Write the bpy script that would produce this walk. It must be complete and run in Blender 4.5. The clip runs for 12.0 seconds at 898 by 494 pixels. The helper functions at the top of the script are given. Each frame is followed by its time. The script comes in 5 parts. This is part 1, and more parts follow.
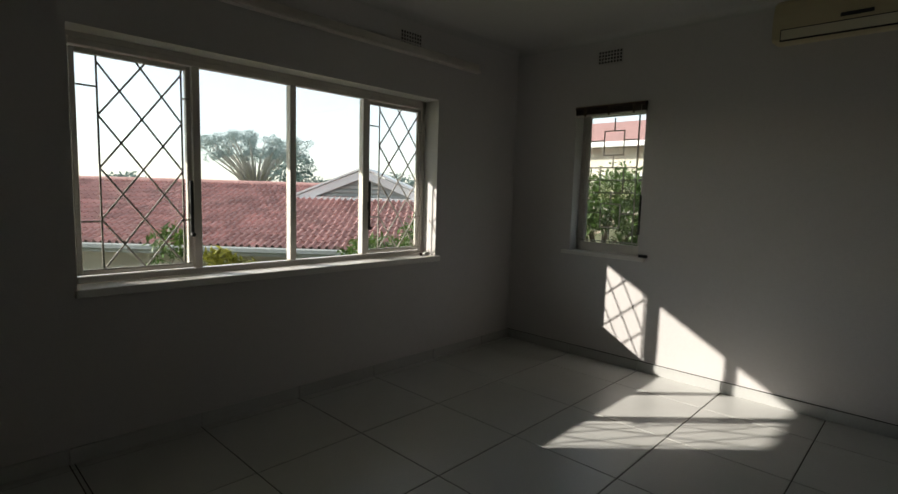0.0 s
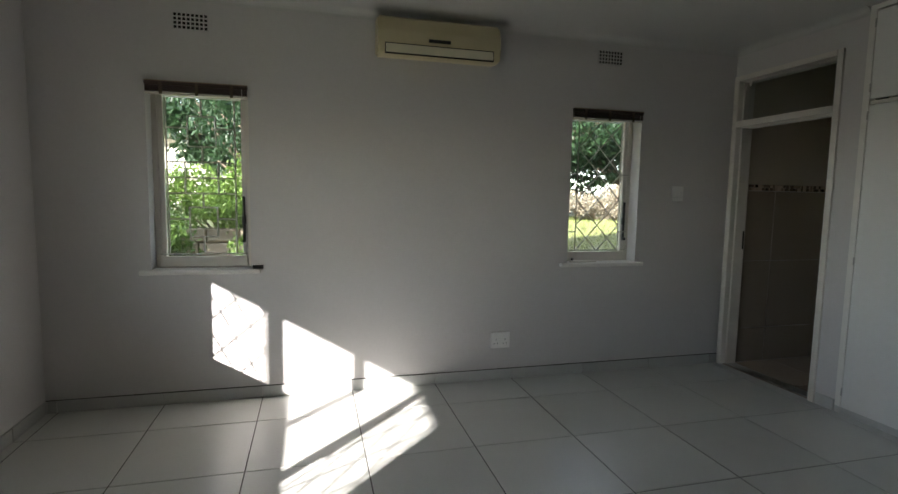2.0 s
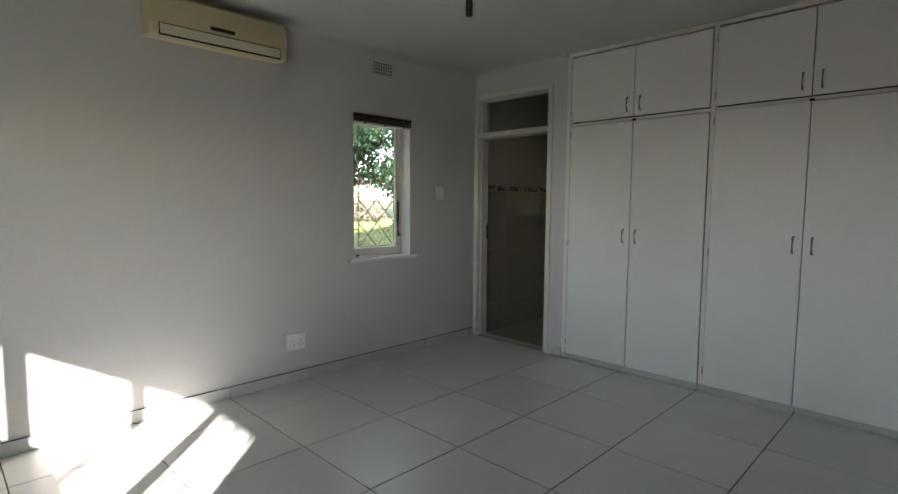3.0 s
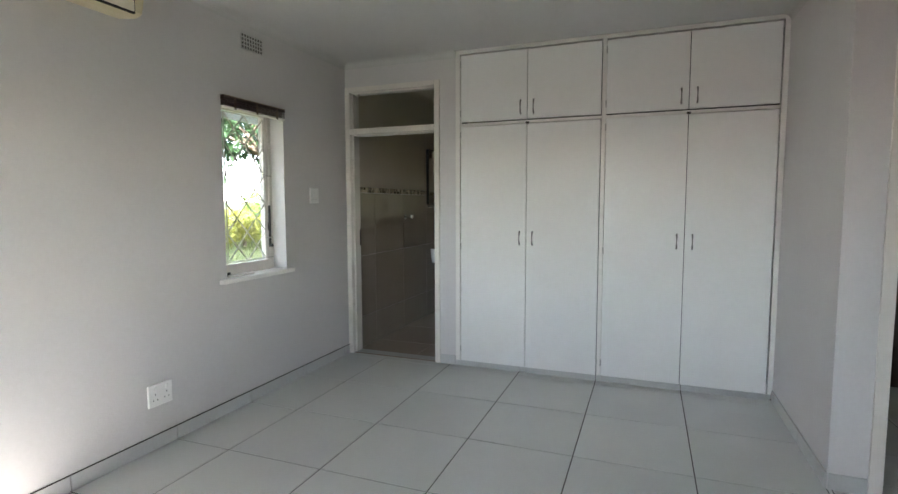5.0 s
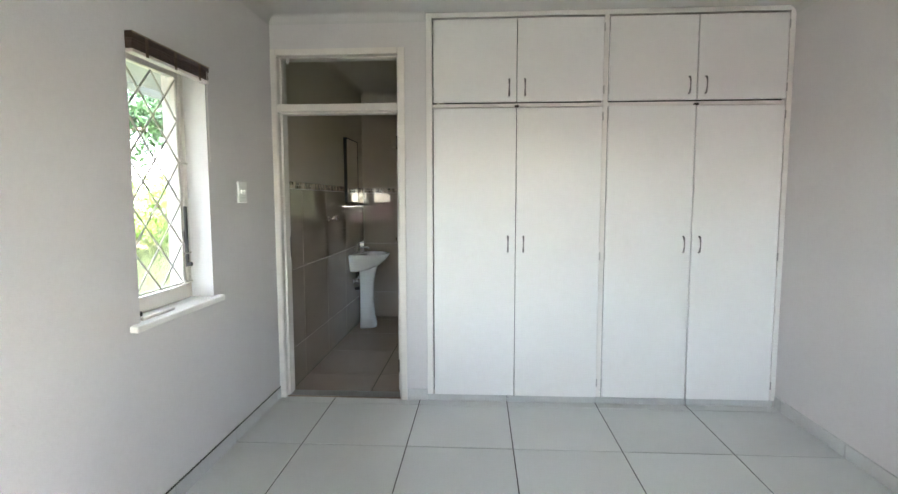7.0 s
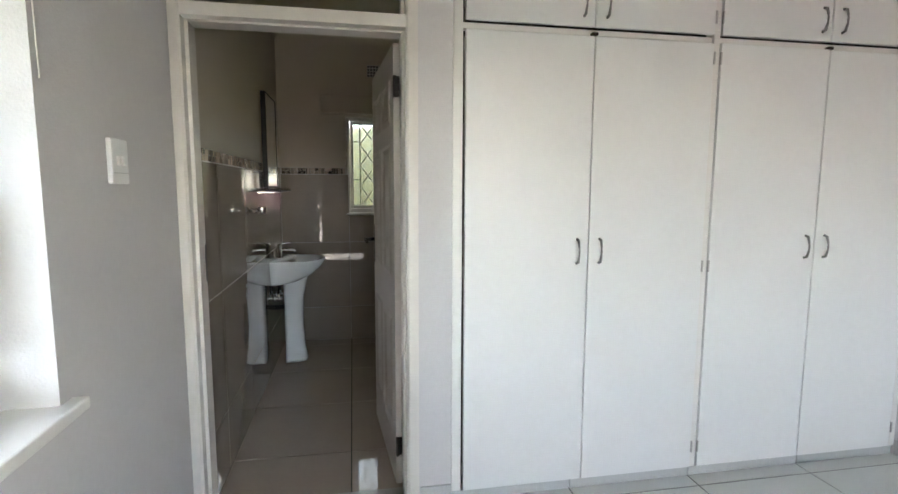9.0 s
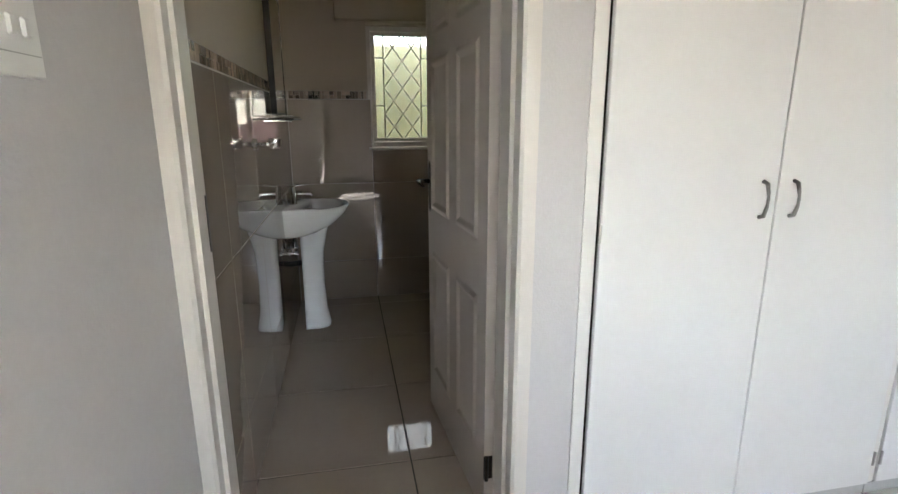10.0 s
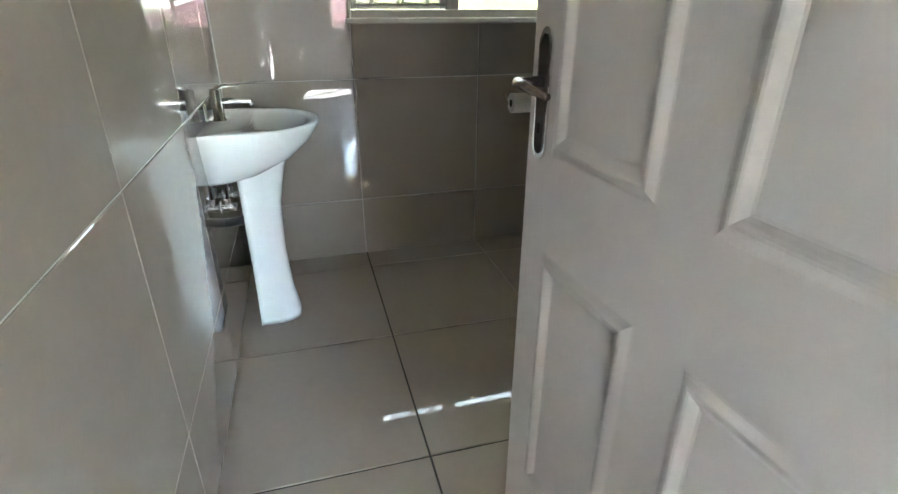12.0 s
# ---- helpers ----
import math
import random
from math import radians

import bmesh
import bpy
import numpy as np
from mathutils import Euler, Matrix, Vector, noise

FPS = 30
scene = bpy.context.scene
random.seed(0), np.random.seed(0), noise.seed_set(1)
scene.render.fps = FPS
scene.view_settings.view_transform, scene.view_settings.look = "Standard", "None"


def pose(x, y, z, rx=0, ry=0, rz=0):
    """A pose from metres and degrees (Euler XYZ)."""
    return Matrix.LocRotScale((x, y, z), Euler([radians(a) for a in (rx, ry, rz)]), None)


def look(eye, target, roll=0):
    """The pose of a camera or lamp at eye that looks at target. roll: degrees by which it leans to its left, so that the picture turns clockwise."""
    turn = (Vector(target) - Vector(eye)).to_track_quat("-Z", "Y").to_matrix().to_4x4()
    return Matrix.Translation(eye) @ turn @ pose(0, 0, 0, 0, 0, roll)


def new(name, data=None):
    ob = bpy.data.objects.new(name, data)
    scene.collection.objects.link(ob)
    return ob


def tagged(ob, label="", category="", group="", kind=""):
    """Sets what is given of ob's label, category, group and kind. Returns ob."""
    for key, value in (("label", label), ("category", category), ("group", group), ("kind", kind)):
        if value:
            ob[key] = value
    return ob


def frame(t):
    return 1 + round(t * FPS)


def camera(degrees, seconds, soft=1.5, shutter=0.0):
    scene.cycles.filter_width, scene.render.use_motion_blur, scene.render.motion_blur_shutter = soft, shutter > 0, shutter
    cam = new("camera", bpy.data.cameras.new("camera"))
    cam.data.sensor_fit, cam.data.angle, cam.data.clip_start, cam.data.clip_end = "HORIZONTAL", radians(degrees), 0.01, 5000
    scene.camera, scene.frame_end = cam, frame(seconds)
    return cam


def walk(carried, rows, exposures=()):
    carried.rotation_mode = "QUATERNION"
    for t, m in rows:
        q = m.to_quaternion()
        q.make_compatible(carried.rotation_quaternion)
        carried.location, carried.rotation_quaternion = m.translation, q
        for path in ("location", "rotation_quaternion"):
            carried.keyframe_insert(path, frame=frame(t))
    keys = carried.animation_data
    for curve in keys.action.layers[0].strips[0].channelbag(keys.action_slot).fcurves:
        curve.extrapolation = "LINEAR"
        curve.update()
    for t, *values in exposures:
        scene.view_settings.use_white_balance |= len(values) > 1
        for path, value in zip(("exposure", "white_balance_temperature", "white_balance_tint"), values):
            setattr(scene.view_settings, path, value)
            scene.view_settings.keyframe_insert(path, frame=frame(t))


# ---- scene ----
cam = camera(81.7, 12.0)
PATH = [
    (0, (0.165, -0.059, 1.336), (-1.204, 1.385, 1.128), 1.7),
    (0.5, (-0.166, -0.061, 1.318), (-1.179, 1.655, 1.148), 1.5),
    (1, (-0.47, 0.029, 1.353), (-1.101, 1.918, 1.169), 1.2),
    (1.5, (-0.823, 0.061, 1.369), (-0.926, 2.049, 1.179), 1.2),
    (2, (-1.119, 0.194, 1.387), (-0.611, 2.118, 1.191), 1.0),
    (2.5, (-1.4, 0.269, 1.348), (-0.364, 1.971, 1.177), 0.7),
    (3, (-1.664, 0.321, 1.352), (-0.246, 1.721, 1.181), 0.4),
    (3.5, (-1.827, 0.509, 1.352), (-0.195, 1.652, 1.181), 0.3),
    (3.7, (-1.872, 0.608, 1.335), (-0.185, 1.67, 1.171), 0.1),
    (5.5, (-1.791, 1.586, 1.387), (0.117, 2.16, 1.214), 0.0),
    (6, (-1.726, 1.922, 1.395), (0.228, 2.309, 1.222), 0.0),
    (6.5, (-1.52, 2.181, 1.387), (0.459, 2.407, 1.215), -0.0),
    (7, (-1.252, 2.421, 1.391), (0.736, 2.538, 1.21), -0.1),
    (7.5, (-0.966, 2.677, 1.385), (1.024, 2.608, 1.202), -0.2),
    (7.7, (-0.844, 2.769, 1.375), (1.141, 2.607, 1.19), -0.1),
    (9.3, (0.395, 3.251, 1.368), (2.341, 2.865, 1.113), 0.2),
    (9.5, (0.557, 3.297, 1.352), (2.496, 2.913, 1.046), 0.0),
    (10, (0.944, 3.409, 1.318), (2.851, 3.034, 0.848), -0.2),
    (10.5, (1.315, 3.467, 1.269), (3.171, 3.099, 0.621), -0.1),
    (11, (1.679, 3.462, 1.225), (3.486, 3.083, 0.457), 0.3),
    (11.5, (2.018, 3.455, 1.198), (3.795, 3.059, 0.371), 0.2),
    (12, (2.304, 3.456, 1.186), (4.052, 2.971, 0.345), 0.1),
]
EXPOSURES = [(0, 1.35, 6800, 10), (1.5, 1.85, 6900, 12), (2.0, 2.95, 6450, 12), (2.5, 3.2, 6530, 12), (3.5, 3.95, 6420, 13), (5.5, 4.7, 6350, 15), (6.0, 5.0, 6380, 15), (7.5, 5.25, 6350, 15),
             (9.5, 5.2, 6450, 18), (10.0, 5.28, 6620, 19), (10.5, 5.38, 6680, 20), (11.0, 5.4, 6900, 22), (11.5, 6.1, 6950, 20), (12, 7.05, 5950, 12)]
walk(cam, [(t, look(eye, target, roll)) for t, eye, target, roll in PATH], EXPOSURES)

# ---- world and sun ----
SUN_DIR = Vector((0.972, 1.0, -0.573)).normalized()
world = bpy.data.worlds.new("World")
scene.world = world
world.use_nodes = True
wn = world.node_tree.nodes
sky = wn.new("ShaderNodeTexSky")
sky.sky_type = 'NISHITA'
sky.sun_disc = False
sky.sun_elevation = math.asin(-SUN_DIR.z)
sky.sun_rotation = math.atan2(-SUN_DIR.x, -SUN_DIR.y)
sky.dust_density = 0.3
sky.air_density = 1.0
sky.ozone_density = 2.0
# a thin even haze whitens the whole sky
haze = wn.new("ShaderNodeMix")
haze.data_type = 'RGBA'
haze.inputs["Factor"].default_value = 0.7
haze.inputs["B"].default_value = (3.0, 3.12, 3.3, 1)
wn["Background"].inputs["Strength"].default_value = 0.15
world.node_tree.links.new(sky.outputs[0], haze.inputs["A"])
world.node_tree.links.new(haze.outputs["Result"], wn["Background"].inputs["Color"])
sun_data = bpy.data.lights.new("sun", 'SUN')
sun_data.energy = 2.9
sun_data.angle = radians(0.5)
sun_data.color = (1.0, 0.95, 0.88)
sun = new("sun", sun_data)
sun.rotation_mode = 'QUATERNION'
sun.rotation_quaternion = SUN_DIR.to_track_quat("-Z", "Y")
sun.location = (-20, -20, 14)


# ---- materials ----
def mat(name, colour, rough=0.5, metal=0.0, grain=0.0, scale=30.0, stain=0.0, stain_scale=1.5,
        bump=0.0, bump_scale=None, rand=0.0, island=0.0, spec=0.5, coat=0.0, tint=None, rough_var=0.0):
    m = bpy.data.materials.new(name)
    m.use_nodes = True
    nt = m.node_tree
    n, l = nt.nodes, nt.links
    b = n["Principled BSDF"]
    b.inputs["Roughness"].default_value = rough
    b.inputs["Metallic"].default_value = metal
    b.inputs["Specular IOR Level"].default_value = spec
    b.inputs["Coat Weight"].default_value = coat
    b.inputs["Coat Roughness"].default_value = min(rough, 0.02)
    geo = n.new("ShaderNodeNewGeometry")
    col = n.new("ShaderNodeRGB")
    col.outputs[0].default_value = (*colour, 1)
    out = col.outputs[0]

    def layer(out, fac_socket, amount, dark):
        ramp = n.new("ShaderNodeMapRange")
        ramp.inputs["From Min"].default_value = 0.3
        ramp.inputs["From Max"].default_value = 0.75
        ramp.interpolation_type = 'SMOOTHSTEP'
        ramp.inputs["To Max"].default_value = amount
        l.new(fac_socket, ramp.inputs["Value"])
        mix = n.new("ShaderNodeMix")
        mix.data_type = 'RGBA'
        l.new(ramp.outputs[0], mix.inputs["Factor"])
        l.new(out, mix.inputs["A"])
        mix.inputs["B"].default_value = (*dark, 1)
        return mix.outputs["Result"]

    def tex(sc, detail):
        t = n.new("ShaderNodeTexNoise")
        t.inputs["Scale"].default_value = sc
        t.inputs["Detail"].default_value = detail
        l.new(geo.outputs["Position"], t.inputs["Vector"])
        return t.outputs["Fac"]

    dark = tint or tuple(c * 0.45 for c in colour)
    if stain:
        out = layer(out, tex(stain_scale, 4), stain, dark)
    if grain:
        out = layer(out, tex(scale, 3), grain, tuple(c * 0.5 for c in colour))
    if rand or island:
        if rand:
            info = n.new("ShaderNodeObjectInfo").outputs["Random"]
        else:
            info = geo.outputs["Random Per Island"]
        hsv = n.new("ShaderNodeHueSaturation")
        mr = n.new("ShaderNodeMapRange")
        mr.inputs["To Min"].default_value = 1 - (rand or island)
        mr.inputs["To Max"].default_value = 1 + (rand or island)
        l.new(info, mr.inputs["Value"])
        l.new(mr.outputs[0], hsv.inputs["Value"])
        l.new(out, hsv.inputs["Color"])
        out = hsv.outputs[0]
    l.new(out, b.inputs["Base Color"])
    if rough_var:
        mr = n.new("ShaderNodeMapRange")
        mr.inputs["To Min"].default_value = max(0.01, rough - rough_var)
        mr.inputs["To Max"].default_value = rough + rough_var
        l.new(tex(3.0, 5), mr.inputs["Value"])
        l.new(mr.outputs[0], b.inputs["Roughness"])
    if bump:
        bp = n.new("ShaderNodeBump")
        bp.inputs["Strength"].default_value = bump
        bp.inputs["Distance"].default_value = 0.01
        l.new(tex(bump_scale or scale, 4), bp.inputs["Height"])
        l.new(bp.outputs[0], b.inputs["Normal"])
    return m


def glass_mat(name, tint=(0.96, 0.98, 0.97)):
    m = bpy.data.materials.new(name)
    m.use_nodes = True
    n, l = m.node_tree.nodes, m.node_tree.links
    n.remove(n["Principled BSDF"])
    clear = n.new("ShaderNodeBsdfTransparent")
    clear.inputs[0].default_value = (*tint, 1)
    gloss = n.new("ShaderNodeBsdfGlossy")
    gloss.inputs["Roughness"].default_value = 0.01
    lw = n.new("ShaderNodeLayerWeight")
    lw.inputs["Blend"].default_value = 0.5
    powr = n.new("ShaderNodeMath")
    powr.operation = 'POWER'
    powr.inputs[1].default_value = 4.0
    l.new(lw.outputs["Facing"], powr.inputs[0])
    fres = n.new("ShaderNodeMath")
    fres.operation = 'MULTIPLY_ADD'
    fres.inputs[1].default_value = 0.6
    fres.inputs[2].default_value = 0.03
    l.new(powr.outputs[0], fres.inputs[0])
    mix = n.new("ShaderNodeMixShader")
    l.new(fres.outputs[0], mix.inputs[0])
    l.new(clear.outputs[0], mix.inputs[1])
    l.new(gloss.outputs[0], mix.inputs[2])
    l.new(mix.outputs[0], n["Material Output"].inputs[0])
    return m


def leaf_mat(name, colour, spread=0.35):
    m = mat(name, colour, 0.45, island=spread, stain=0.4, stain_scale=4)
    n, l = m.node_tree.nodes, m.node_tree.links
    b = n["Principled BSDF"]
    src = b.inputs["Base Color"].links[0].from_socket
    tr = n.new("ShaderNodeBsdfTranslucent")
    l.new(src, tr.inputs[0])
    mix = n.new("ShaderNodeMixShader")
    mix.inputs[0].default_value = 0.4
    l.new(b.outputs[0], mix.inputs[1])
    l.new(tr.outputs[0], mix.inputs[2])
    l.new(mix.outputs[0], n["Material Output"].inputs[0])
    return m


M_WALL = mat("wall_paint", (0.62, 0.60, 0.59), 0.6, grain=0.05, scale=60, stain=0.06, stain_scale=1.2, bump=0.12, bump_scale=140)
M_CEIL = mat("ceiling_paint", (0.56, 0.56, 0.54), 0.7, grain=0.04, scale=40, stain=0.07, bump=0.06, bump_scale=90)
M_TRIM = mat("white_gloss_paint", (0.80, 0.78, 0.74), 0.32, grain=0.05, scale=25, stain=0.07, stain_scale=4, bump=0.08, bump_scale=60)
M_FRAME = mat("cream_frame_paint", (0.72, 0.68, 0.625), 0.35, grain=0.06, scale=25, stain=0.10, stain_scale=5, bump=0.1, bump_scale=50)
M_CUPB = mat("cupboard_paint", (0.80, 0.80, 0.78), 0.38, grain=0.03, scale=30, stain=0.05, stain_scale=2.5, bump=0.05, bump_scale=70, rand=0.012)
M_TILE = mat("grey_floor_tile", (0.62, 0.625, 0.60), 0.36, grain=0.06, scale=70, stain=0.13, stain_scale=1.9, rand=0.045, rough_var=0.05, bump=0.03, bump_scale=25, spec=0.9)
M_SKIRT = mat("skirting_tile", (0.53, 0.535, 0.52), 0.32, grain=0.10, scale=70, stain=0.12, stain_scale=3, rand=0.05)
M_GROUT = mat("dark_grout", (0.07, 0.066, 0.06), 0.9, grain=0.4, scale=80)
M_GROUT_PALE = mat("pale_grout", (0.50, 0.46, 0.41), 0.8, grain=0.2, scale=80)
M_BTILE = mat("bathroom_wall_tile", (0.34, 0.29, 0.24), 0.0, grain=0.06, scale=50, stain=0.12, stain_scale=3, rand=0.03, spec=0.5, coat=0.45)
M_BFLOOR = mat("bathroom_floor_tile", (0.48, 0.41, 0.345), 0.035, grain=0.06, scale=40, stain=0.25, stain_scale=1.3, rand=0.03, spec=0.45, tint=(0.26, 0.18, 0.13))
M_BWALL = mat("bathroom_cream_paint", (0.54, 0.475, 0.385), 0.55, grain=0.04, scale=50, stain=0.07, bump=0.08, bump_scale=120)
M_CERAMIC = mat("white_ceramic", (0.82, 0.84, 0.84), 0.09, stain=0.03, coat=0.4)
M_CHROME = mat("chrome", (0.78, 0.78, 0.78), 0.12, 1.0, stain=0.1, stain_scale=20)
M_STEEL = mat("brushed_steel", (0.50, 0.49, 0.47), 0.30, 1.0, grain=0.2, scale=80)
M_HANDLE = mat("dull_grey_metal", (0.26, 0.255, 0.25), 0.32, 1.0, grain=0.2, scale=80)
M_DARKMETAL = mat("dark_metal", (0.05, 0.04, 0.035), 0.35, 0.8, grain=0.3, scale=60)
M_BRONZE = mat("worn_bronze", (0.20, 0.16, 0.14), 0.2, 0.9, grain=0.4, scale=90)
M_BLACK = mat("black_plastic", (0.018, 0.017, 0.017), 0.55, stain=0.1)
# near-black colour standing in for the shade inside holes, gaps and cupboards
M_SHADE = mat("painted_cavity_shade", (0.012, 0.011, 0.010), 0.95, grain=0.2)
M_BAR = mat("cream_painted_steel", (0.50, 0.48, 0.42), 0.45, grain=0.2, scale=60)
M_BLIND = mat("brown_blind", (0.060, 0.035, 0.028), 0.45, grain=0.4, scale=40, rand=0.25)
M_AC = mat("yellowed_plastic", (0.62, 0.54, 0.34), 0.40, stain=0.12, stain_scale=5, grain=0.04)
M_ACW = mat("pale_louvre_plastic", (0.72, 0.67, 0.52), 0.40, stain=0.1, stain_scale=8)
M_PLASTIC = mat("white_plastic", (0.82, 0.81, 0.79), 0.30, stain=0.04)
M_MIRROR = mat("mirror_silver", (0.88, 0.90, 0.89), 0.015, 1.0, stain=0.02)
M_MOSA = mat("mosaic_glass", (0.30, 0.24, 0.19), 0.12, rand=0.95, stain=0.3, stain_scale=25)
M_PAPER = mat("tissue_paper", (0.82, 0.81, 0.79), 0.9, grain=0.1, scale=90, bump=0.2)
M_PLASTER = mat("outside_plaster", (0.72, 0.67, 0.56), 0.8, grain=0.12, scale=25, stain=0.18, stain_scale=1.5, bump=0.3, bump_scale=60)
M_ROOFT = mat("red_roof_tile", (0.46, 0.25, 0.225), 0.75, grain=0.35, scale=14, stain=0.45, stain_scale=1.2, rand=0.22, tint=(0.30, 0.19, 0.17), bump=0.3)
M_ROOFJ = mat("red_roof_tile_far", (0.46, 0.25, 0.225), 0.75, grain=0.35, scale=14, stain=0.45, stain_scale=1.2, island=0.22, tint=(0.30, 0.19, 0.17), bump=0.3)
M_FASCIA = mat("white_fascia", (0.78, 0.80, 0.80), 0.5, stain=0.15, stain_scale=2)
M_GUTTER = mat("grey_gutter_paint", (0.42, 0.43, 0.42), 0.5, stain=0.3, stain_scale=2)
M_YARD = mat("pale_green_plaster", (0.66, 0.66, 0.45), 0.85, grain=0.12, scale=20, stain=0.2, stain_scale=1.2, bump=0.3, bump_scale=50)
M_LOUVRE = mat("grey_gable_board", (0.36, 0.38, 0.37), 0.6, stain=0.2)
M_GRASS = mat("grass_blade", (0.26, 0.30, 0.10), 0.6, island=0.4, stain=0.3, stain_scale=0.7, tint=(0.19, 0.17, 0.07))
M_GROUND = mat("garden_ground", (0.11, 0.125, 0.05), 0.95, grain=0.5, scale=6, stain=0.5, stain_scale=0.35, tint=(0.13, 0.10, 0.065), bump=0.5, bump_scale=12)
M_PAVE = mat("sandy_paving", (0.36, 0.29, 0.22), 0.9, grain=0.3, scale=20, stain=0.3, stain_scale=1.2, rand=0.12, bump=0.4)
M_BARK = mat("bark", (0.16, 0.12, 0.09), 0.9, grain=0.5, scale=20, bump=0.6)
M_BARKW = mat("pale_bark", (0.50, 0.47, 0.42), 0.9, grain=0.3, scale=20, bump=0.4)
M_LEAF = leaf_mat("green_leaf", (0.085, 0.15, 0.03))
M_LEAFG = leaf_mat("bright_green_leaf", (0.16, 0.25, 0.05))
M_LEAFD = leaf_mat("dark_leaf", (0.035, 0.075, 0.03))
M_LEAFY = leaf_mat("yellow_leaf", (0.34, 0.33, 0.06))
M_LEAFP = leaf_mat("pale_blossom_leaf", (0.42, 0.36, 0.27))
# far foliage: distance haze is mixed into these two base colours
M_LEAFF = leaf_mat("haze_paled_leaf", (0.18, 0.25, 0.23), 0.2)
M_LEAFT = leaf_mat("haze_paled_thorn_leaf", (0.32, 0.40, 0.39), 0.2)
M_GLASS = glass_mat("window_glass")
# tint added only to dim the light through the bathroom panes
M_DIMGLASS = glass_mat("dimming_window_glass", (0.55, 0.56, 0.52))
M_DOOR = mat("door_paint", (0.59, 0.54, 0.49), 0.35, grain=0.05, scale=20, stain=0.08, stain_scale=3, bump=0.1, bump_scale=45)
M_BROWN = mat("brown_wood", (0.10, 0.055, 0.03), 0.45, grain=0.4, scale=12, stain=0.3)


# ---- mesh helpers ----
def bx(bm, x0, y0, z0, x1, y1, z1):
    vs = [bm.verts.new(c) for c in ((x0, y0, z0), (x1, y0, z0), (x1, y1, z0), (x0, y1, z0),
                                    (x0, y0, z1), (x1, y0, z1), (x1, y1, z1), (x0, y1, z1))]
    for f in ((3, 2, 1, 0), (4, 5, 6, 7), (0, 1, 5, 4), (1, 2, 6, 5), (2, 3, 7, 6), (3, 0, 4, 7)):
        bm.faces.new([vs[i] for i in f])
    return vs


def box(*b, bevel=0.0, seg=1):
    bm = bmesh.new()
    for c in (b if isinstance(b[0], tuple) else [b]):
        bx(bm, min(c[0], c[3]), min(c[1], c[4]), min(c[2], c[5]), max(c[0], c[3]), max(c[1], c[4]), max(c[2], c[5]))
    if bevel:
        bmesh.ops.bevel(bm, geom=bm.edges[:], offset=bevel, segments=seg, affect='EDGES', profile=0.5)
    return bm


def rod(a, b, r, sides=8, r2=None, bm=None, cap=True):
    bm = bm or bmesh.new()
    a, b = Vector(a), Vector(b)
    q = (b - a).to_track_quat("Z", "Y")
    r2 = r if r2 is None else r2
    rings = []
    for p, rr in ((a, r), (b, r2)):
        rings.append([bm.verts.new(p + q @ Vector((rr * math.cos(2 * math.pi * i / sides), rr * math.sin(2 * math.pi * i / sides), 0))) for i in range(sides)])
    for i in range(sides):
        j = (i + 1) % sides
        bm.faces.new((rings[0][i], rings[0][j], rings[1][j], rings[1][i]))
    if cap:
        bm.faces.new(rings[0][::-1])
        bm.faces.new(rings[1])
    return bm


def tube(points, r, sides=8, bm=None):
    bm = bm or bmesh.new()
    pts = [Vector(p) for p in points]
    prev = None
    for i, p in enumerate(pts):
        d = (pts[min(i + 1, len(pts) - 1)] - pts[max(i - 1, 0)]).normalized()
        q = d.to_track_quat("Z", "Y")
        rr = r[i] if isinstance(r, (list, tuple)) else r
        ring = [bm.verts.new(p + q @ Vector((rr * math.cos(2 * math.pi * k / sides), rr * math.sin(2 * math.pi * k / sides), 0))) for k in range(sides)]
        if prev:
            for k in range(sides):
                j = (k + 1) % sides
                bm.faces.new((prev[k], prev[j], ring[j], ring[k]))
        else:
            bm.faces.new(ring[::-1])
        prev = ring
    bm.faces.new(prev)
    return bm


def loft(rings, bm=None, cap=True):
    bm = bm or bmesh.new()
    prev = None
    first = None
    for ring in rings:
        vs = [bm.verts.new(p) for p in ring]
        if prev:
            for k in range(len(vs)):
                j = (k + 1) % len(vs)
                bm.faces.new((prev[k], prev[j], vs[j], vs[k]))
        else:
            first = vs
        prev = vs
    if cap:
        bm.faces.new(first[::-1])
        bm.faces.new(prev)
    return bm


def link_mesh(name, bm, material, smooth=False):
    me = bpy.data.meshes.new(name)
    bmesh.ops.recalc_face_normals(bm, faces=bm.faces[:])
    bm.to_mesh(me)
    bm.free()
    me.materials.append(material)
    if smooth:
        for p in me.polygons:
            p.use_smooth = True
    return new(name, me)


def part(name, bm, material, parent, label="", smooth=False):
    ob = link_mesh(name, bm, material, smooth)
    ob.parent = parent
    if parent is not None:
        ob.matrix_parent_inverse = parent.matrix_basis.inverted()
    if label:
        tagged(ob, label)
    return ob


def thing(name, bm, material, label, category, group="", kind="", smooth=False):
    return tagged(link_mesh(name, bm, material, smooth), label, category, group, kind)


def empty(name, loc, label, category, group="", kind=""):
    ob = new(name)
    ob.empty_display_size = 0.1
    ob.location = loc
    ob.matrix_basis = Matrix.Translation(loc)
    return tagged(ob, label, category, group, kind)


PIECES = {}


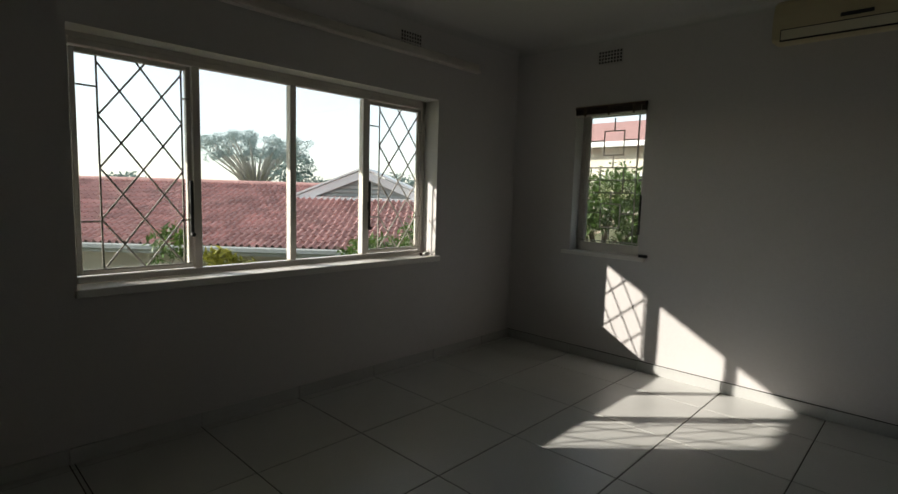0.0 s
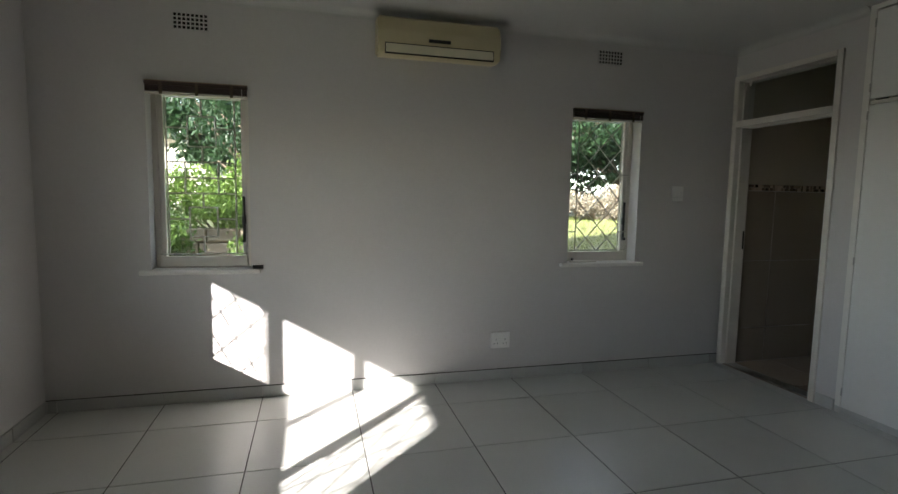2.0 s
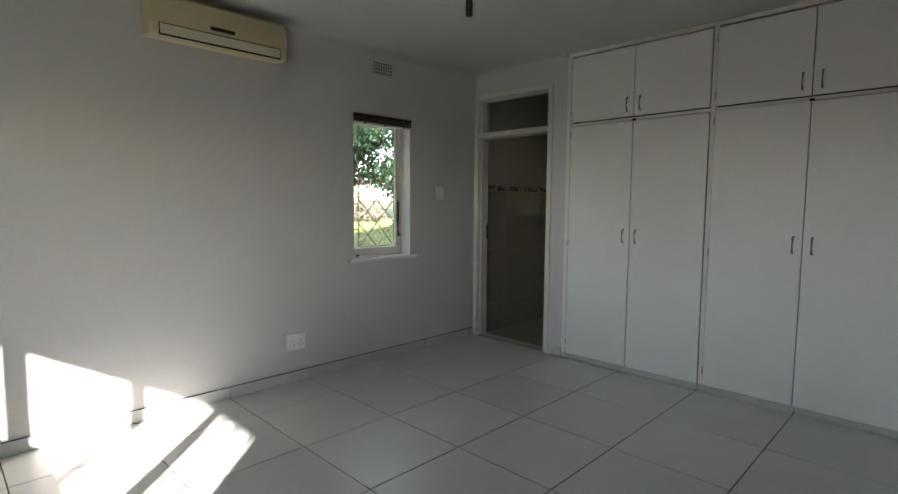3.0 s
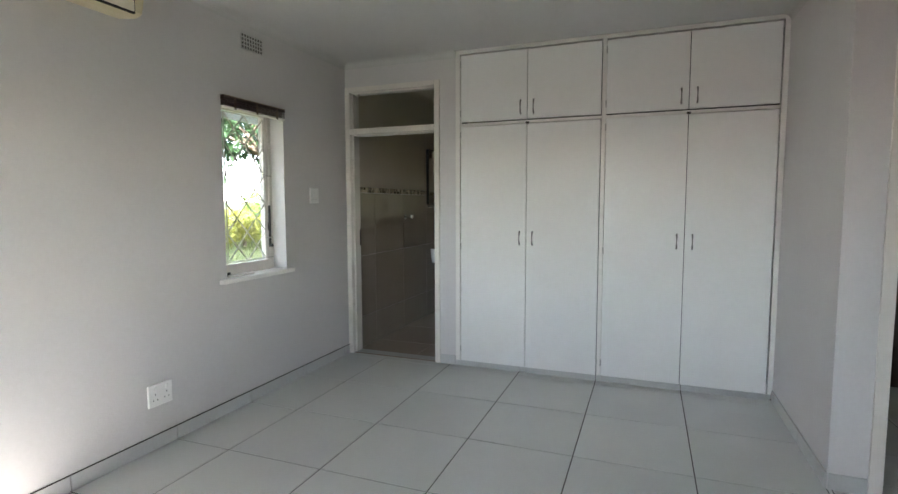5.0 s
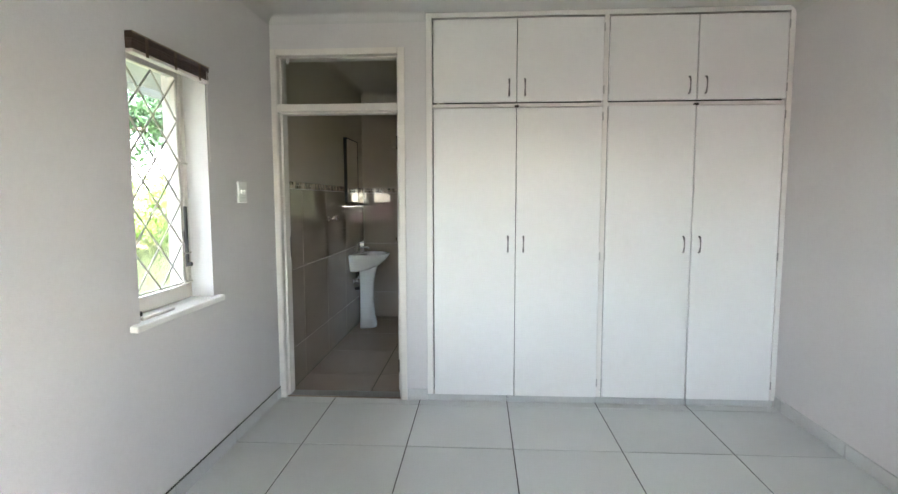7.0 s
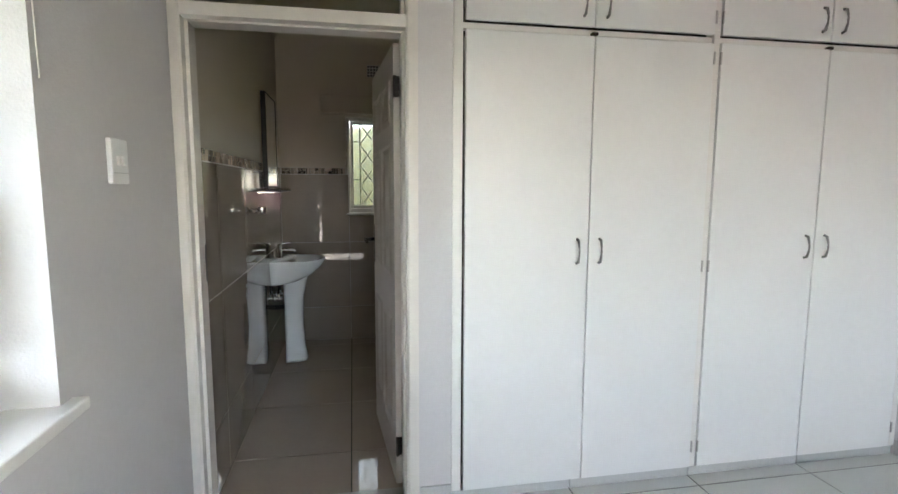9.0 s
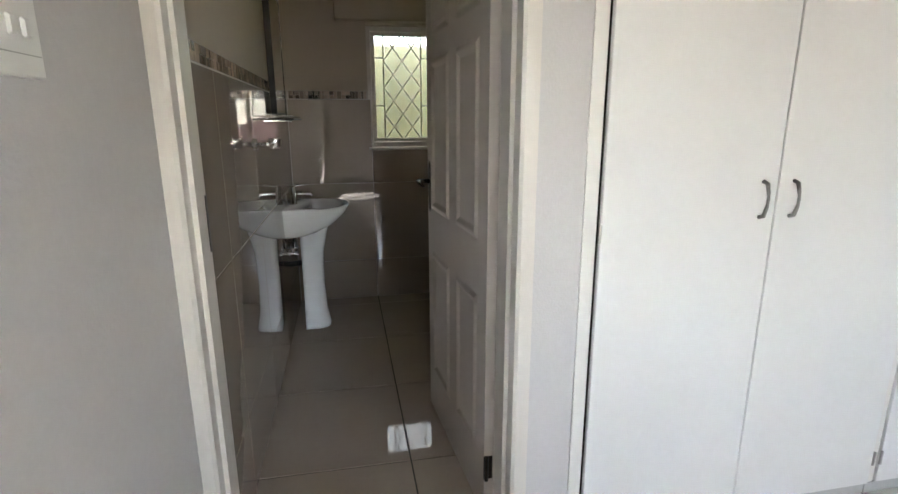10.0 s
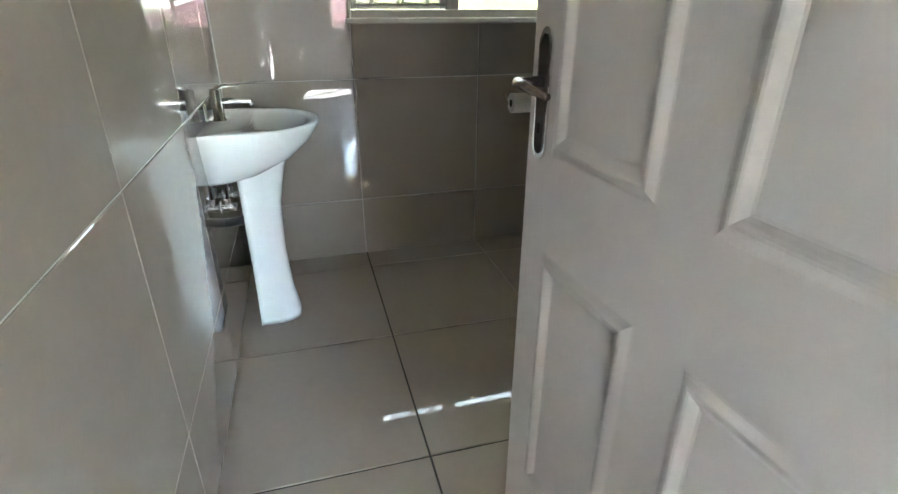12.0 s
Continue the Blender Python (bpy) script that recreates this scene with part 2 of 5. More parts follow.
def piece(name, w, h, thick, material, parent, m, chamfer=0.0015):
    """A tile with chamfered front edges, w by h, its front at z = 0 of m."""
    key = (name, round(w, 3), round(h, 3), thick, material.name)
    if key not in PIECES:
        me = bpy.data.meshes.new(name)
        a, b, c = w / 2, h / 2, chamfer
        v = []
        for x, y, z in ((a, b, -thick), (a, b, -c), (a - c, b - c, 0)):
            v += [(-x, -y, z), (x, -y, z), (x, y, z), (-x, y, z)]
        f = [(8, 9, 10, 11)]
        for k in (0, 4):
            f += [(k + i, k + (i + 1) % 4, k + 4 + (i + 1) % 4, k + 4 + i) for i in range(4)]
        me.from_pydata(v, [], f)
        me.materials.append(material)
        PIECES[key] = me
    ob = new(name, PIECES[key])
    ob.parent = parent
    ob.matrix_basis = m if parent is None else parent.matrix_basis.inverted() @ m
    return ob


def cuts(lo, hi, base, pitch):
    k = math.ceil((lo - base) / pitch + 1e-6)
    out = [lo]
    while base + k * pitch < hi - 0.01:
        if base + k * pitch > lo + 0.01:
            out.append(base + k * pitch)
        k += 1
    return out + [hi]


# ---- plan ----
W, E, N, S = -2.725, 2.25, 3.825, -1.30
STUB_X, STUB_Y = 1.062, 0.440
CEIL = 2.605
NO = N + 0.23
WO = W - 0.23
BE, BN, BS = 4.83, 3.792, 1.70
BX0 = 2.385
WIN_W = (0.480, 2.83, 0.838, 2.04)
WIN_N1 = (-2.108, -1.512, 0.885, 2.065)
WIN_N2 = (0.788, 1.386, 0.885, 2.065)
WIN_B = (2.20, 3.230, 1.138, 1.975)
DOOR_Y0, DOOR_Y1, DOOR_TOP = 2.920, 3.822, 2.390

# ---- structure ----
thing("wall_north", box(
    (WO, N, -2.6, WIN_N1[0], NO, 2.75), (WIN_N1[0], N, -2.6, WIN_N1[1], NO, WIN_N1[2] - 0.03), (WIN_N1[0], N, WIN_N1[3], WIN_N1[1], NO, 2.75),
    (WIN_N1[1], N, -2.6, WIN_N2[0], NO, 2.75), (WIN_N2[0], N, -2.6, WIN_N2[1], NO, WIN_N2[2] - 0.03), (WIN_N2[0], N, WIN_N2[3], WIN_N2[1], NO, 2.75),
    (WIN_N2[1], N, -2.6, BE + 0.23, NO, 2.75)), M_WALL, "pale grey painted plaster wall with two narrow windows", "wall", kind="structure")
thing("wall_west", box(
    (WO, S - 0.2, -2.6, W, WIN_W[0], 2.75), (WO, WIN_W[0], -2.6, W, WIN_W[1], WIN_W[2] - 0.03), (WO, WIN_W[0], WIN_W[3], W, WIN_W[1], 2.75),
    (WO, WIN_W[1], -2.6, W, N, 2.75)), M_WALL, "pale grey painted plaster wall with a wide window", "wall", kind="structure")
thing("wall_south", box(W, S - 0.2, -0.3, BE, S, 2.75), M_WALL, "plain grey painted wall at the back", "wall", kind="structure")
thing("wall_east", box(
    (E, 2.778, -0.3, BX0, DOOR_Y0 + 0.004, 2.75), (E, DOOR_Y0 + 0.004, DOOR_TOP - 0.004, BX0, N, 2.75),
    (E, DOOR_Y1 - 0.004, -0.3, BX0, N, DOOR_TOP - 0.004)), M_WALL, "grey painted wall round the bathroom doorway", "wall", kind="structure")
thing("wall_alcove", box((STUB_X, STUB_Y - 0.16, -0.3, 2.90, STUB_Y, 2.75), (STUB_X, -0.62, 2.10, STUB_X + 0.12, STUB_Y - 0.16, 2.75),
    (STUB_X, S, -0.3, STUB_X + 0.12, -0.62, 2.75)), M_WALL, "grey painted wall between the cupboards and the passage", "wall", kind="structure")
thing("wall_passage", box(2.90, S, -0.3, 3.0, STUB_Y, 2.75), M_WALL, "plain wall closing the dark passage", "wall", kind="structure")
thing("wall_wardrobe_back", box((2.86, STUB_Y, -0.3, 2.94, 2.70, 2.75), (BX0, 2.70, -0.3, 2.94, 2.778, 2.75)), M_BWALL, "plain painted wall behind the cupboards", "wall", kind="structure")
thing("wall_bath_east", box(
    (BE, S, -2.6, BE + 0.23, WIN_B[0], 2.75), (BE, WIN_B[0], -2.6, BE + 0.23, WIN_B[1], WIN_B[2] - 0.02), (BE, WIN_B[0], WIN_B[3], BE + 0.23, WIN_B[1], 2.75),
    (BE, WIN_B[1], -2.6, BE + 0.23, N, 2.75)), M_BWALL, "cream painted bathroom wall above glossy tiles", "wall", kind="structure")
thing("wall_bath_south", box(2.94, BS - 0.1, -0.3, BE, BS, 2.75), M_BWALL, "plain cream bathroom wall", "wall", kind="structure")
thing("wall_bath_north", box(BX0, N - 0.028, -0.02, BE, N - 0.0005, 2.75), M_BWALL, "cream painted bathroom wall with tiled lower part", "wall", kind="structure")
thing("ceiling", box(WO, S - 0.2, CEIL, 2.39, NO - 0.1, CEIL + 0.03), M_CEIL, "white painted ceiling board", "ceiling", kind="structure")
thing("ceiling_bathroom", box(2.39, S - 0.2, CEIL + 0.02, BE + 0.1, NO - 0.1, CEIL + 0.05), M_BWALL, "cream painted bathroom ceiling", "ceiling", kind="structure")
floor = thing("floor", box((WO, S - 0.2, -0.12, 2.36, N, -0.003), (2.90, S, -0.12, BE, BS - 0.1, -0.003), (2.36, S, -0.12, 2.90, 2.70, -0.003)), M_GROUT, "large pale grey floor tiles with dark joints", "floor", kind="structure")
bfloor = thing("floor_bathroom", box(2.36, 2.70, -0.12, BE, N, -0.0035), M_GROUT, "polished beige bathroom floor tiles", "floor", kind="structure")


def cove(name, pts, top=CEIL, material=None, label="white cove cornice under the ceiling"):
    """A cove cornice along wall lines: two ends, the way inwards, and how each end is mitred."""
    bm = bmesh.new()
    prof = [(0, 0)] + [(0.055 - 0.055 * math.cos(a), -0.055 + 0.055 * math.sin(a)) for a in [math.pi / 2 * (1 - i / 5) for i in range(6)]]
    for (x0, y0), (x1, y1), (nx, ny), (m0, m1) in pts:
        d = Vector((x1 - x0, y1 - y0)).normalized()
        rings = []
        for (x, y), mm in (((x0, y0), m0), ((x1, y1), -m1)):
            ring = []
            for u, v in prof:
                off = 0.0 if (u, v) == (0, 0) else u
                uu = off if (u, v) != (0, 0) else 0
                ring.append((x + nx * uu + d.x * uu * mm, y + ny * uu + d.y * uu * mm, top - 0.0005 + v))
            rings.append(ring)
        loft(rings, bm)
    return thing(name, bm, material or M_CEIL, label, "cornice", kind="structure")


cove("trim_cornice", [((W, S), (W, N), (1, 0), (1, 1)), ((W, N), (E, N), (0, -1), (1, 1)), ((E, N), (E, 2.779), (-1, 0), (1, 0)),
                      ((E - 0.004, STUB_Y), (STUB_X, STUB_Y), (0, 1), (0, -1)), ((STUB_X, STUB_Y), (STUB_X, S), (-1, 0), (-1, 1))])

cove("trim_cornice_bathroom", [((BX0, N - 0.028), (BE, N - 0.028), (0, -1), (0, 1)), ((BE, N - 0.028), (BE, BS), (-1, 0), (1, 1)), ((BE, BS), (2.94, BS), (0, 1), (1, 0))],
     CEIL + 0.02, M_BWALL, "cream cove cornice under the bathroom ceiling")

# ---- windows ----
def bars_diamond(label, put, w, h, cols, rows, side, tie, side2=None):
    """Burglar bars in a plane: put(u, v) gives the place; u across, v up, from 0 to w and 0 to h."""
    th = empty("burglar_bars", put(w / 2, 0), label, "window bars", "burglar bars")
    def seg(a, b, r=0.0050):
        part("bar", rod(put(*a), put(*b), r, 6), M_BAR, th)
    l, r = side, w - (side2 or side)
    seg((l, 0), (l, h)); seg((r, 0), (r, h)); seg((0.0, 0.004), (w, 0.004))
    for f in tie:
        seg((0, h * f), (l, h * f)); seg((r, h * f), (w, h * f))
    cw, rh = (r - l) / cols, h / rows
    for sgn in (1, -1):
        for k in range(-int(cols) - 1, int(rows) + 2):
            # line v = (u / cw + k) * rh, clipped to the panel
            u0, u1 = max(0, -k * cw), min(cols * cw, (rows - k) * cw)
            if u1 - u0 > 0.02:
                p0, p1 = (u0, (u0 / cw + k) * rh), (u1, (u1 / cw + k) * rh)
                if sgn < 0:
                    p0, p1 = (cols * cw - p0[0], p0[1]), (cols * cw - p1[0], p1[1])
                seg((l + p0[0], p0[1]), (l + p1[0], p1[1]))
    return th


def bars_squares(label, put, w, h):
    th = empty("burglar_bars", put(w / 2, 0), label, "window bars", "burglar bars")
    def seg(a, b):
        part("bar", rod(put(a[0] * w, a[1] * h), put(b[0] * w, b[1] * h), 0.0056, 6), M_BAR, th)
    for u in (0.10, 0.88):
        seg((u, 0), (u, 1))
    seg((0, 0.006), (1, 0.006))
    for v0 in (0.12, 0.70):
        a, b, c, d = 0.34, 0.66, v0, v0 + 0.19
        seg((a, c), (b, c)); seg((b, c), (b, d)); seg((b, d), (a, d)); seg((a, d), (a, c))
        seg((0.5, d), (0.5, d + 0.10)); seg((0.5, c), (0.5, c - 0.10))
        seg((0.10, (c + d) / 2 + 0.02), (a, (c + d) / 2 + 0.02)); seg((b, (c + d) / 2 + 0.02), (0.88, (c + d) / 2 + 0.02))
    for v in (0.40, 0.50, 0.60):
        seg((0.10, v), (0.88, v))
    seg((0.30, 0.40), (0.30, 0.60)); seg((0.68, 0.40), (0.68, 0.60))
    return th


def frame_bm(put, u0, v0, u1, v1, t, d0, d1, bevel=0.003):
    """Four frame members round a rectangle, t wide, from depth d0 to d1."""
    bm = bmesh.new()
    for a in ((u0, v0, u0 + t, v1), (u1 - t, v0, u1, v1), (u0 + t, v0, u1 - t, v0 + t), (u0 + t, v1 - t, u1 - t, v1)):
        p, q = put(a[0], a[1], d0), put(a[2], a[3], d1)
        bx(bm, *[min(p[i], q[i]) for i in range(3)], *[max(p[i], q[i]) for i in range(3)])
    bmesh.ops.bevel(bm, geom=bm.edges[:], offset=bevel, segments=1, affect='EDGES')
    return bm


def span(put, u0, v0, d0, u1, v1, d1, bevel=0.0):
    p, q = put(u0, v0, d0), put(u1, v1, d1)
    return box(*[min(p[i], q[i]) for i in range(3)], *[max(p[i], q[i]) for i in range(3)], bevel=bevel)


def stay(parent, put, u, v0, v1, d):
    """A casement fastener: a dark lever on a plate."""
    h = part("window_handle", span(put, u - 0.009, v0, d, u + 0.009, v1, d - 0.014, 0.003), M_BLACK, parent, "black window fastener")
    part("knob", rod(put(u, v0 + 0.012, d - 0.006), put(u, v0 + 0.012, d - 0.030), 0.012, 10), M_BLACK, h)
    part("plate", span(put, u - 0.013, (v0 + v1) / 2 - 0.03, d + 0.002, u + 0.013, (v0 + v1) / 2 + 0.03, d - 0.005, 0.002), M_DARKMETAL, h)


def pane(put, u0, v0, u1, v1, d, parent, material=None):
    ob = part("pane", span(put, u0, v0, d, u1, v1, d + 0.004), material or M_GLASS, parent, "clear window glass" if material is None else "window glass with a tint added to dim the outside")
    ob.visible_shadow = False
    return ob


# wide west window: u runs north, v up, d outwards
y0, y1, z0, z1 = WIN_W
pw = lambda u, v, d=0.0: (W - d, u, v)
FD = 0.145
zt = 2.012
win = empty("window_1", (W - FD, (y0 + y1) / 2, z0), "wide cream steel window with two casements and two fixed panes", "window", kind="structure")
part("window_frame", frame_bm(pw, y0, z0, y1, zt, 0.032, FD, FD + 0.05), M_FRAME, win)
part("head_strip", span(pw, y0, zt + 0.0005, FD + 0.004, y1, z1, FD + 0.046), M_FRAME, win)
MUL = (1.085, 1.675, 2.245)
for mu in MUL:
    part("mullion", span(pw, mu - 0.021, z0 + 0.035, FD - 0.004, mu + 0.021, zt - 0.035, FD + 0.05, 0.003), M_FRAME, win)
for u0, u1 in ((y0 + 0.032, MUL[0] - 0.021), (MUL[2] + 0.021, y1 - 0.035)):
    sash = part("casement", frame_bm(pw, u0 + 0.003, z0 + 0.038, u1 - 0.003, zt - 0.038, 0.024, FD + 0.012, FD + 0.044), M_FRAME, win)
    pane(pw, u0 + 0.025, z0 + 0.06, u1 - 0.025, zt - 0.06, FD + 0.03, sash)
for u0, u1 in ((MUL[0] + 0.021, MUL[1] - 0.021), (MUL[1] + 0.021, MUL[2] - 0.021)):
    pane(pw, u0 - 0.002, z0 + 0.033, u1 + 0.002, zt - 0.033, FD + 0.028, win)
stay(win, pw, MUL[0] - 0.035, 1.05, 1.36, FD - 0.002)
stay(win, pw, MUL[2] + 0.035, 1.05, 1.40, FD - 0.002)
part("window_sill", box(W - FD, y0 - 0.01, z0 - 0.042, W + 0.035, y1 + 0.03, z0, bevel=0.006, seg=2), M_TRIM, win, "white painted window sill")
part("outer_sill", box(WO - 0.04, y0, z0 - 0.03, W - FD - 0.05, y1, z0 - 0.004), M_PLASTER, win)
part("peg", rod((W - 0.05, y1 - 0.05, z0 + 0.012), (W - 0.05, y1 - 0.11, z0 + 0.012), 0.012, 8), M_DARKMETAL, win, "small dark casement peg")
bars_diamond("thin cream steel burglar bars in a diamond pattern", lambda u, v: pw(y0 + 0.055 + u, z0 + 0.06 + v, FD - 0.012), MUL[0] - 0.02 - y0 - 0.075, zt - z0 - 0.13, 2, 4.1, 0.085, (0.235, 0.86), 0.04)
bars_diamond("thin cream steel burglar bars in a diamond pattern", lambda u, v: pw(MUL[2] + 0.03 + u, z0 + 0.06 + v, FD - 0.012), y1 - MUL[2] - 0.085, zt - z0 - 0.13, 2, 4.1, 0.085, (0.235, 0.86), 0.04)
thing("cloth_scrap", tube([(W - 0.03, y1 - 0.10, z0 + 0.014), (W - 0.035, y1 - 0.06, z0 + 0.018), (W - 0.03, y1 - 0.03, z0 + 0.013)], [0.010, 0.016, 0.009], 8), M_PAPER, "crumpled pale scrap lying on the window sill", "scrap", smooth=True)


def narrow_window(name, win_box, squares):
    x0, x1, z0, z1 = win_box
    pn = lambda u, v, d=0.0: (u, N + d, v)
    fd = 0.115
    w = empty(name, ((x0 + x1) / 2, N + fd, z0), "narrow cream steel casement window in a deep reveal", "window", kind="structure")
    part("window_frame", frame_bm(pn, x0, z0, x1, z1, 0.032, fd, fd + 0.05), M_FRAME, w)
    sash = part("casement", frame_bm(pn, x0 + 0.033, z0 + 0.033, x1 - 0.033, z1 - 0.033, 0.030, fd + 0.008, fd + 0.042), M_FRAME, w)
    pane(pn, x0 + 0.055, z0 + 0.055, x1 - 0.055, z1 - 0.055, fd + 0.028, sash)
    part("bottom_rail", span(pn, x0 + 0.033, z0 + 0.004, fd - 0.012, x1 - 0.033, z0 + 0.075, fd + 0.006, 0.003), M_FRAME, w)
    stay(w, pn, x1 - 0.052, 1.05, 1.36, fd - 0.004)
    part("window_sill", box(x0 - 0.065, N - 0.035, z0 - 0.03, x1 + 0.058, N + fd, z0, bevel=0.006, seg=2), M_TRIM, w, "white painted window sill")
    part("outer_sill", box(x0, N + fd + 0.05, z0 - 0.03, x1, NO + 0.04, z0 - 0.004), M_PLASTER, w)
    b = empty("rolled_blind", ((x0 + x1) / 2, N + 0.03, z1 - 0.07), "dark brown slatted blind drawn up in the window reveal", "blind", "blinds")
    part("headrail", box(x0 + 0.003, N - 0.028, z1 - 0.030, x1 - 0.003, N + 0.012, z1 - 0.002, bevel=0.003), M_BLIND, b)
    for k in range(7):
        part("slat", box(x0 + 0.006, N - 0.023 - 0.001 * (k % 2), z1 - 0.036 - 0.0052 * k, x1 - 0.006, N + 0.008, z1 - 0.0325 - 0.0052 * k), M_BLIND, b)
    part("bottom_rail", box(x0 + 0.005, N - 0.027, z1 - 0.085, x1 - 0.005, N + 0.009, z1 - 0.071, bevel=0.003), M_FRAME, b, "pale bottom rail")
    for k in range(3):
        xt = x0 + (x1 - x0) * (0.16, 0.5, 0.84)[k]
        part("tape", box(xt - 0.009, N - 0.0302, z1 - 0.087, xt + 0.009, N - 0.0284, z1 - 0.010), M_BARK, b, "brown ladder tape")
    part("cord", tube([(x1 - 0.035, N - 0.031, z1 - 0.03), (x1 - 0.037, N - 0.03, z1 - 0.25), (x1 - 0.034, N - 0.031, z1 - 0.48)], 0.0016, 5), M_FRAME, b, "pale pull cord")
    part("top_strip", box(x0 + 0.003, N - 0.03, z1 - 0.009, x1 - 0.003, N - 0.0282, z1 - 0.003), M_PAVE, b, "pale strip along the top edge")
    put = lambda u, v: pn(x0 + 0.035 + u, z0 + 0.085 + v, fd - 0.022)
    if squares:
        bars_squares("thin cream steel burglar bars with square motifs", put, x1 - x0 - 0.07, z1 - z0 - 0.17)
    else:
        bars_diamond("thin cream steel burglar bars in a diamond pattern", put, x1 - x0 - 0.07, z1 - z0 - 0.17, 2, 5.0, 0.075, (0.15, 0.60))
    return w


narrow_window("window_2", WIN_N1, True)
narrow_window("window_3", WIN_N2, False)
thing("casement_stay", rod((WIN_N1[1] + 0.01, N - 0.012, WIN_N1[2] + 0.012), (WIN_N1[1] + 0.075, N - 0.012, WIN_N1[2] + 0.010), 0.011, 8, 0.014), M_BLACK, "short black stay end lying on the sill", "window stay")
stay_sill = empty("window_stay", (WIN_N2[0] + 0.15, N + 0.03, WIN_N2[2]), "cream painted stay bar with a dark knob on the sill", "window stay")
part("bar", box(WIN_N2[0] + 0.03, N + 0.005, WIN_N2[2] + 0.0005, WIN_N2[0] + 0.26, N + 0.03, WIN_N2[2] + 0.016, bevel=0.004), M_FRAME, stay_sill)
part("knob", rod((WIN_N2[0] + 0.07, N + 0.05, WIN_N2[2] + 0.0005), (WIN_N2[0] + 0.07, N + 0.05, WIN_N2[2] + 0.030), 0.014, 10, 0.010), M_BLACK, stay_sill, "black knob")


# ---- vents ----
def vent(label, put, n_u=8, n_v=4):
    """A grille 0.2 x 0.1 with square holes; put(u, v, d) with d out of the wall."""
    v = empty("air_vent", put(0.1, 0, 0), label, "air vent", "air vents")
    # solid near-black sheet behind the grille gives its holes their shade
    part("backing", span(put, 0.004, 0.004, 0.0006, 0.196, 0.096, 0.0016), M_SHADE, v, "near-black sheet standing in for shaded openings")
    bm = bmesh.new()
    def bar(u0, v0, u1, v1, d1):
        p, q = put(u0, v0, 0.0006), put(u1, v1, d1)
        bx(bm, *[min(p[i], q[i]) for i in range(3)], *[max(p[i], q[i]) for i in range(3)])
    for i in range(n_u + 1):
        u = 0.2 * i / n_u
        bar(max(u - 0.004, 0), 0, min(u + 0.004, 0.2), 0.1, 0.006)
    for j in range(n_v + 1):
        w = 0.1 * j / n_v
        bar(0, max(w - 0.004, 0), 0.2, min(w + 0.004, 0.1), 0.0055)
    part("grille", bm, M_WALL, v)


vent("painted louvre air brick high on the wall", lambda u, v, d: (-1.937 + u, N - d, 2.380 + v))
vent("painted louvre air brick high on the wall", lambda u, v, d: (0.985 + u, N - d, 2.402 + v))
vent("painted louvre air brick high on the wall", lambda u, v, d: (W + d, 2.430 + u, 2.375 + v))
vent("painted louvre air brick high on the bathroom wall", lambda u, v, d: (BE - d, 3.040 - u, 2.308 + v))

# ---- curtain rail board ----
rail = empty("curtain_rail", (W, 1.7, 2.31), "cream painted timber curtain rail board above the wide window", "curtain rail")
part("board", box(W + 0.0005, 0.05, 2.31, W + 0.022, 3.27, 2.385, bevel=0.004), M_FRAME, rail)
part("track", box(W + 0.022, 0.06, 2.312, W + 0.050, 3.26, 2.330, bevel=0.003), M_FRAME, rail)

# ---- air conditioner ----
AX0, AX1, AY = -0.700, 0.140, 3.665
ac = empty("air_conditioner", ((AX0 + AX1) / 2, N, 2.286), "old yellowed plastic wall air conditioner", "air conditioner")
prof = [(N - 0.0005, 2.312), (AY + 0.05, 2.298), (AY + 0.012, 2.303), (AY, 2.315), (AY - 0.004, 2.376), (AY + 0.002, 2.456), (AY + 0.018, 2.531), (AY + 0.045, 2.551), (N - 0.0005, 2.551)]
bm = loft([[(x, y, z) for y, z in prof] for x in (AX0, AX1)])
bmesh.ops.bevel(bm, geom=[e for e in bm.edges if abs(e.verts[0].co.x - e.verts[1].co.x) < 1e-5], offset=0.012, segments=2, affect='EDGES')
part("body", bm, M_AC, ac)
# solid block; the shade of the outlet slot is put into its colour
part("outlet", box(AX0 + 0.045, AY - 0.006, 2.304, AX1 - 0.05, AY + 0.02, 2.372), M_SHADE, ac, "air outlet block coloured near black as shade")
part("louvre", box(AX0 + 0.05, AY - 0.010, 2.311, AX1 - 0.055, AY - 0.005, 2.366, bevel=0.002), M_ACW, ac, "pale louvre flap")
part("display", box(-0.365, AY - 0.007, 2.392, -0.215, AY + 0.004, 2.414, bevel=0.003), M_BLACK, ac, "dark indicator strip")
# intake slots are near-black strips, coloured as shaded openings
for k in range(3):
    part("intake_slot", box(AX0 + 0.06, AY + 0.055 + 0.03 * k, 2.55, AX1 - 0.06, AY + 0.07 + 0.03 * k, 2.553), M_SHADE, ac)

# ---- switch and socket ----
sw = empty("light_switch", (1.744, N, 1.375), "white plastic light switch with two rockers", "light switch")
part("plate", box(1.690, N - 0.014, 1.375, 1.798, N - 0.0005, 1.498, bevel=0.004, seg=2), M_PLASTIC, sw)
for u in (1.728, 1.760):
    part("rocker", box(u - 0.009, N - 0.020, 1.425, u + 0.009, N - 0.013, 1.451, bevel=0.003), M_PLASTIC, sw)
part("seam", box(1.697, N - 0.0146, 1.404, 1.791, N - 0.0135, 1.4055), M_STEEL, sw)
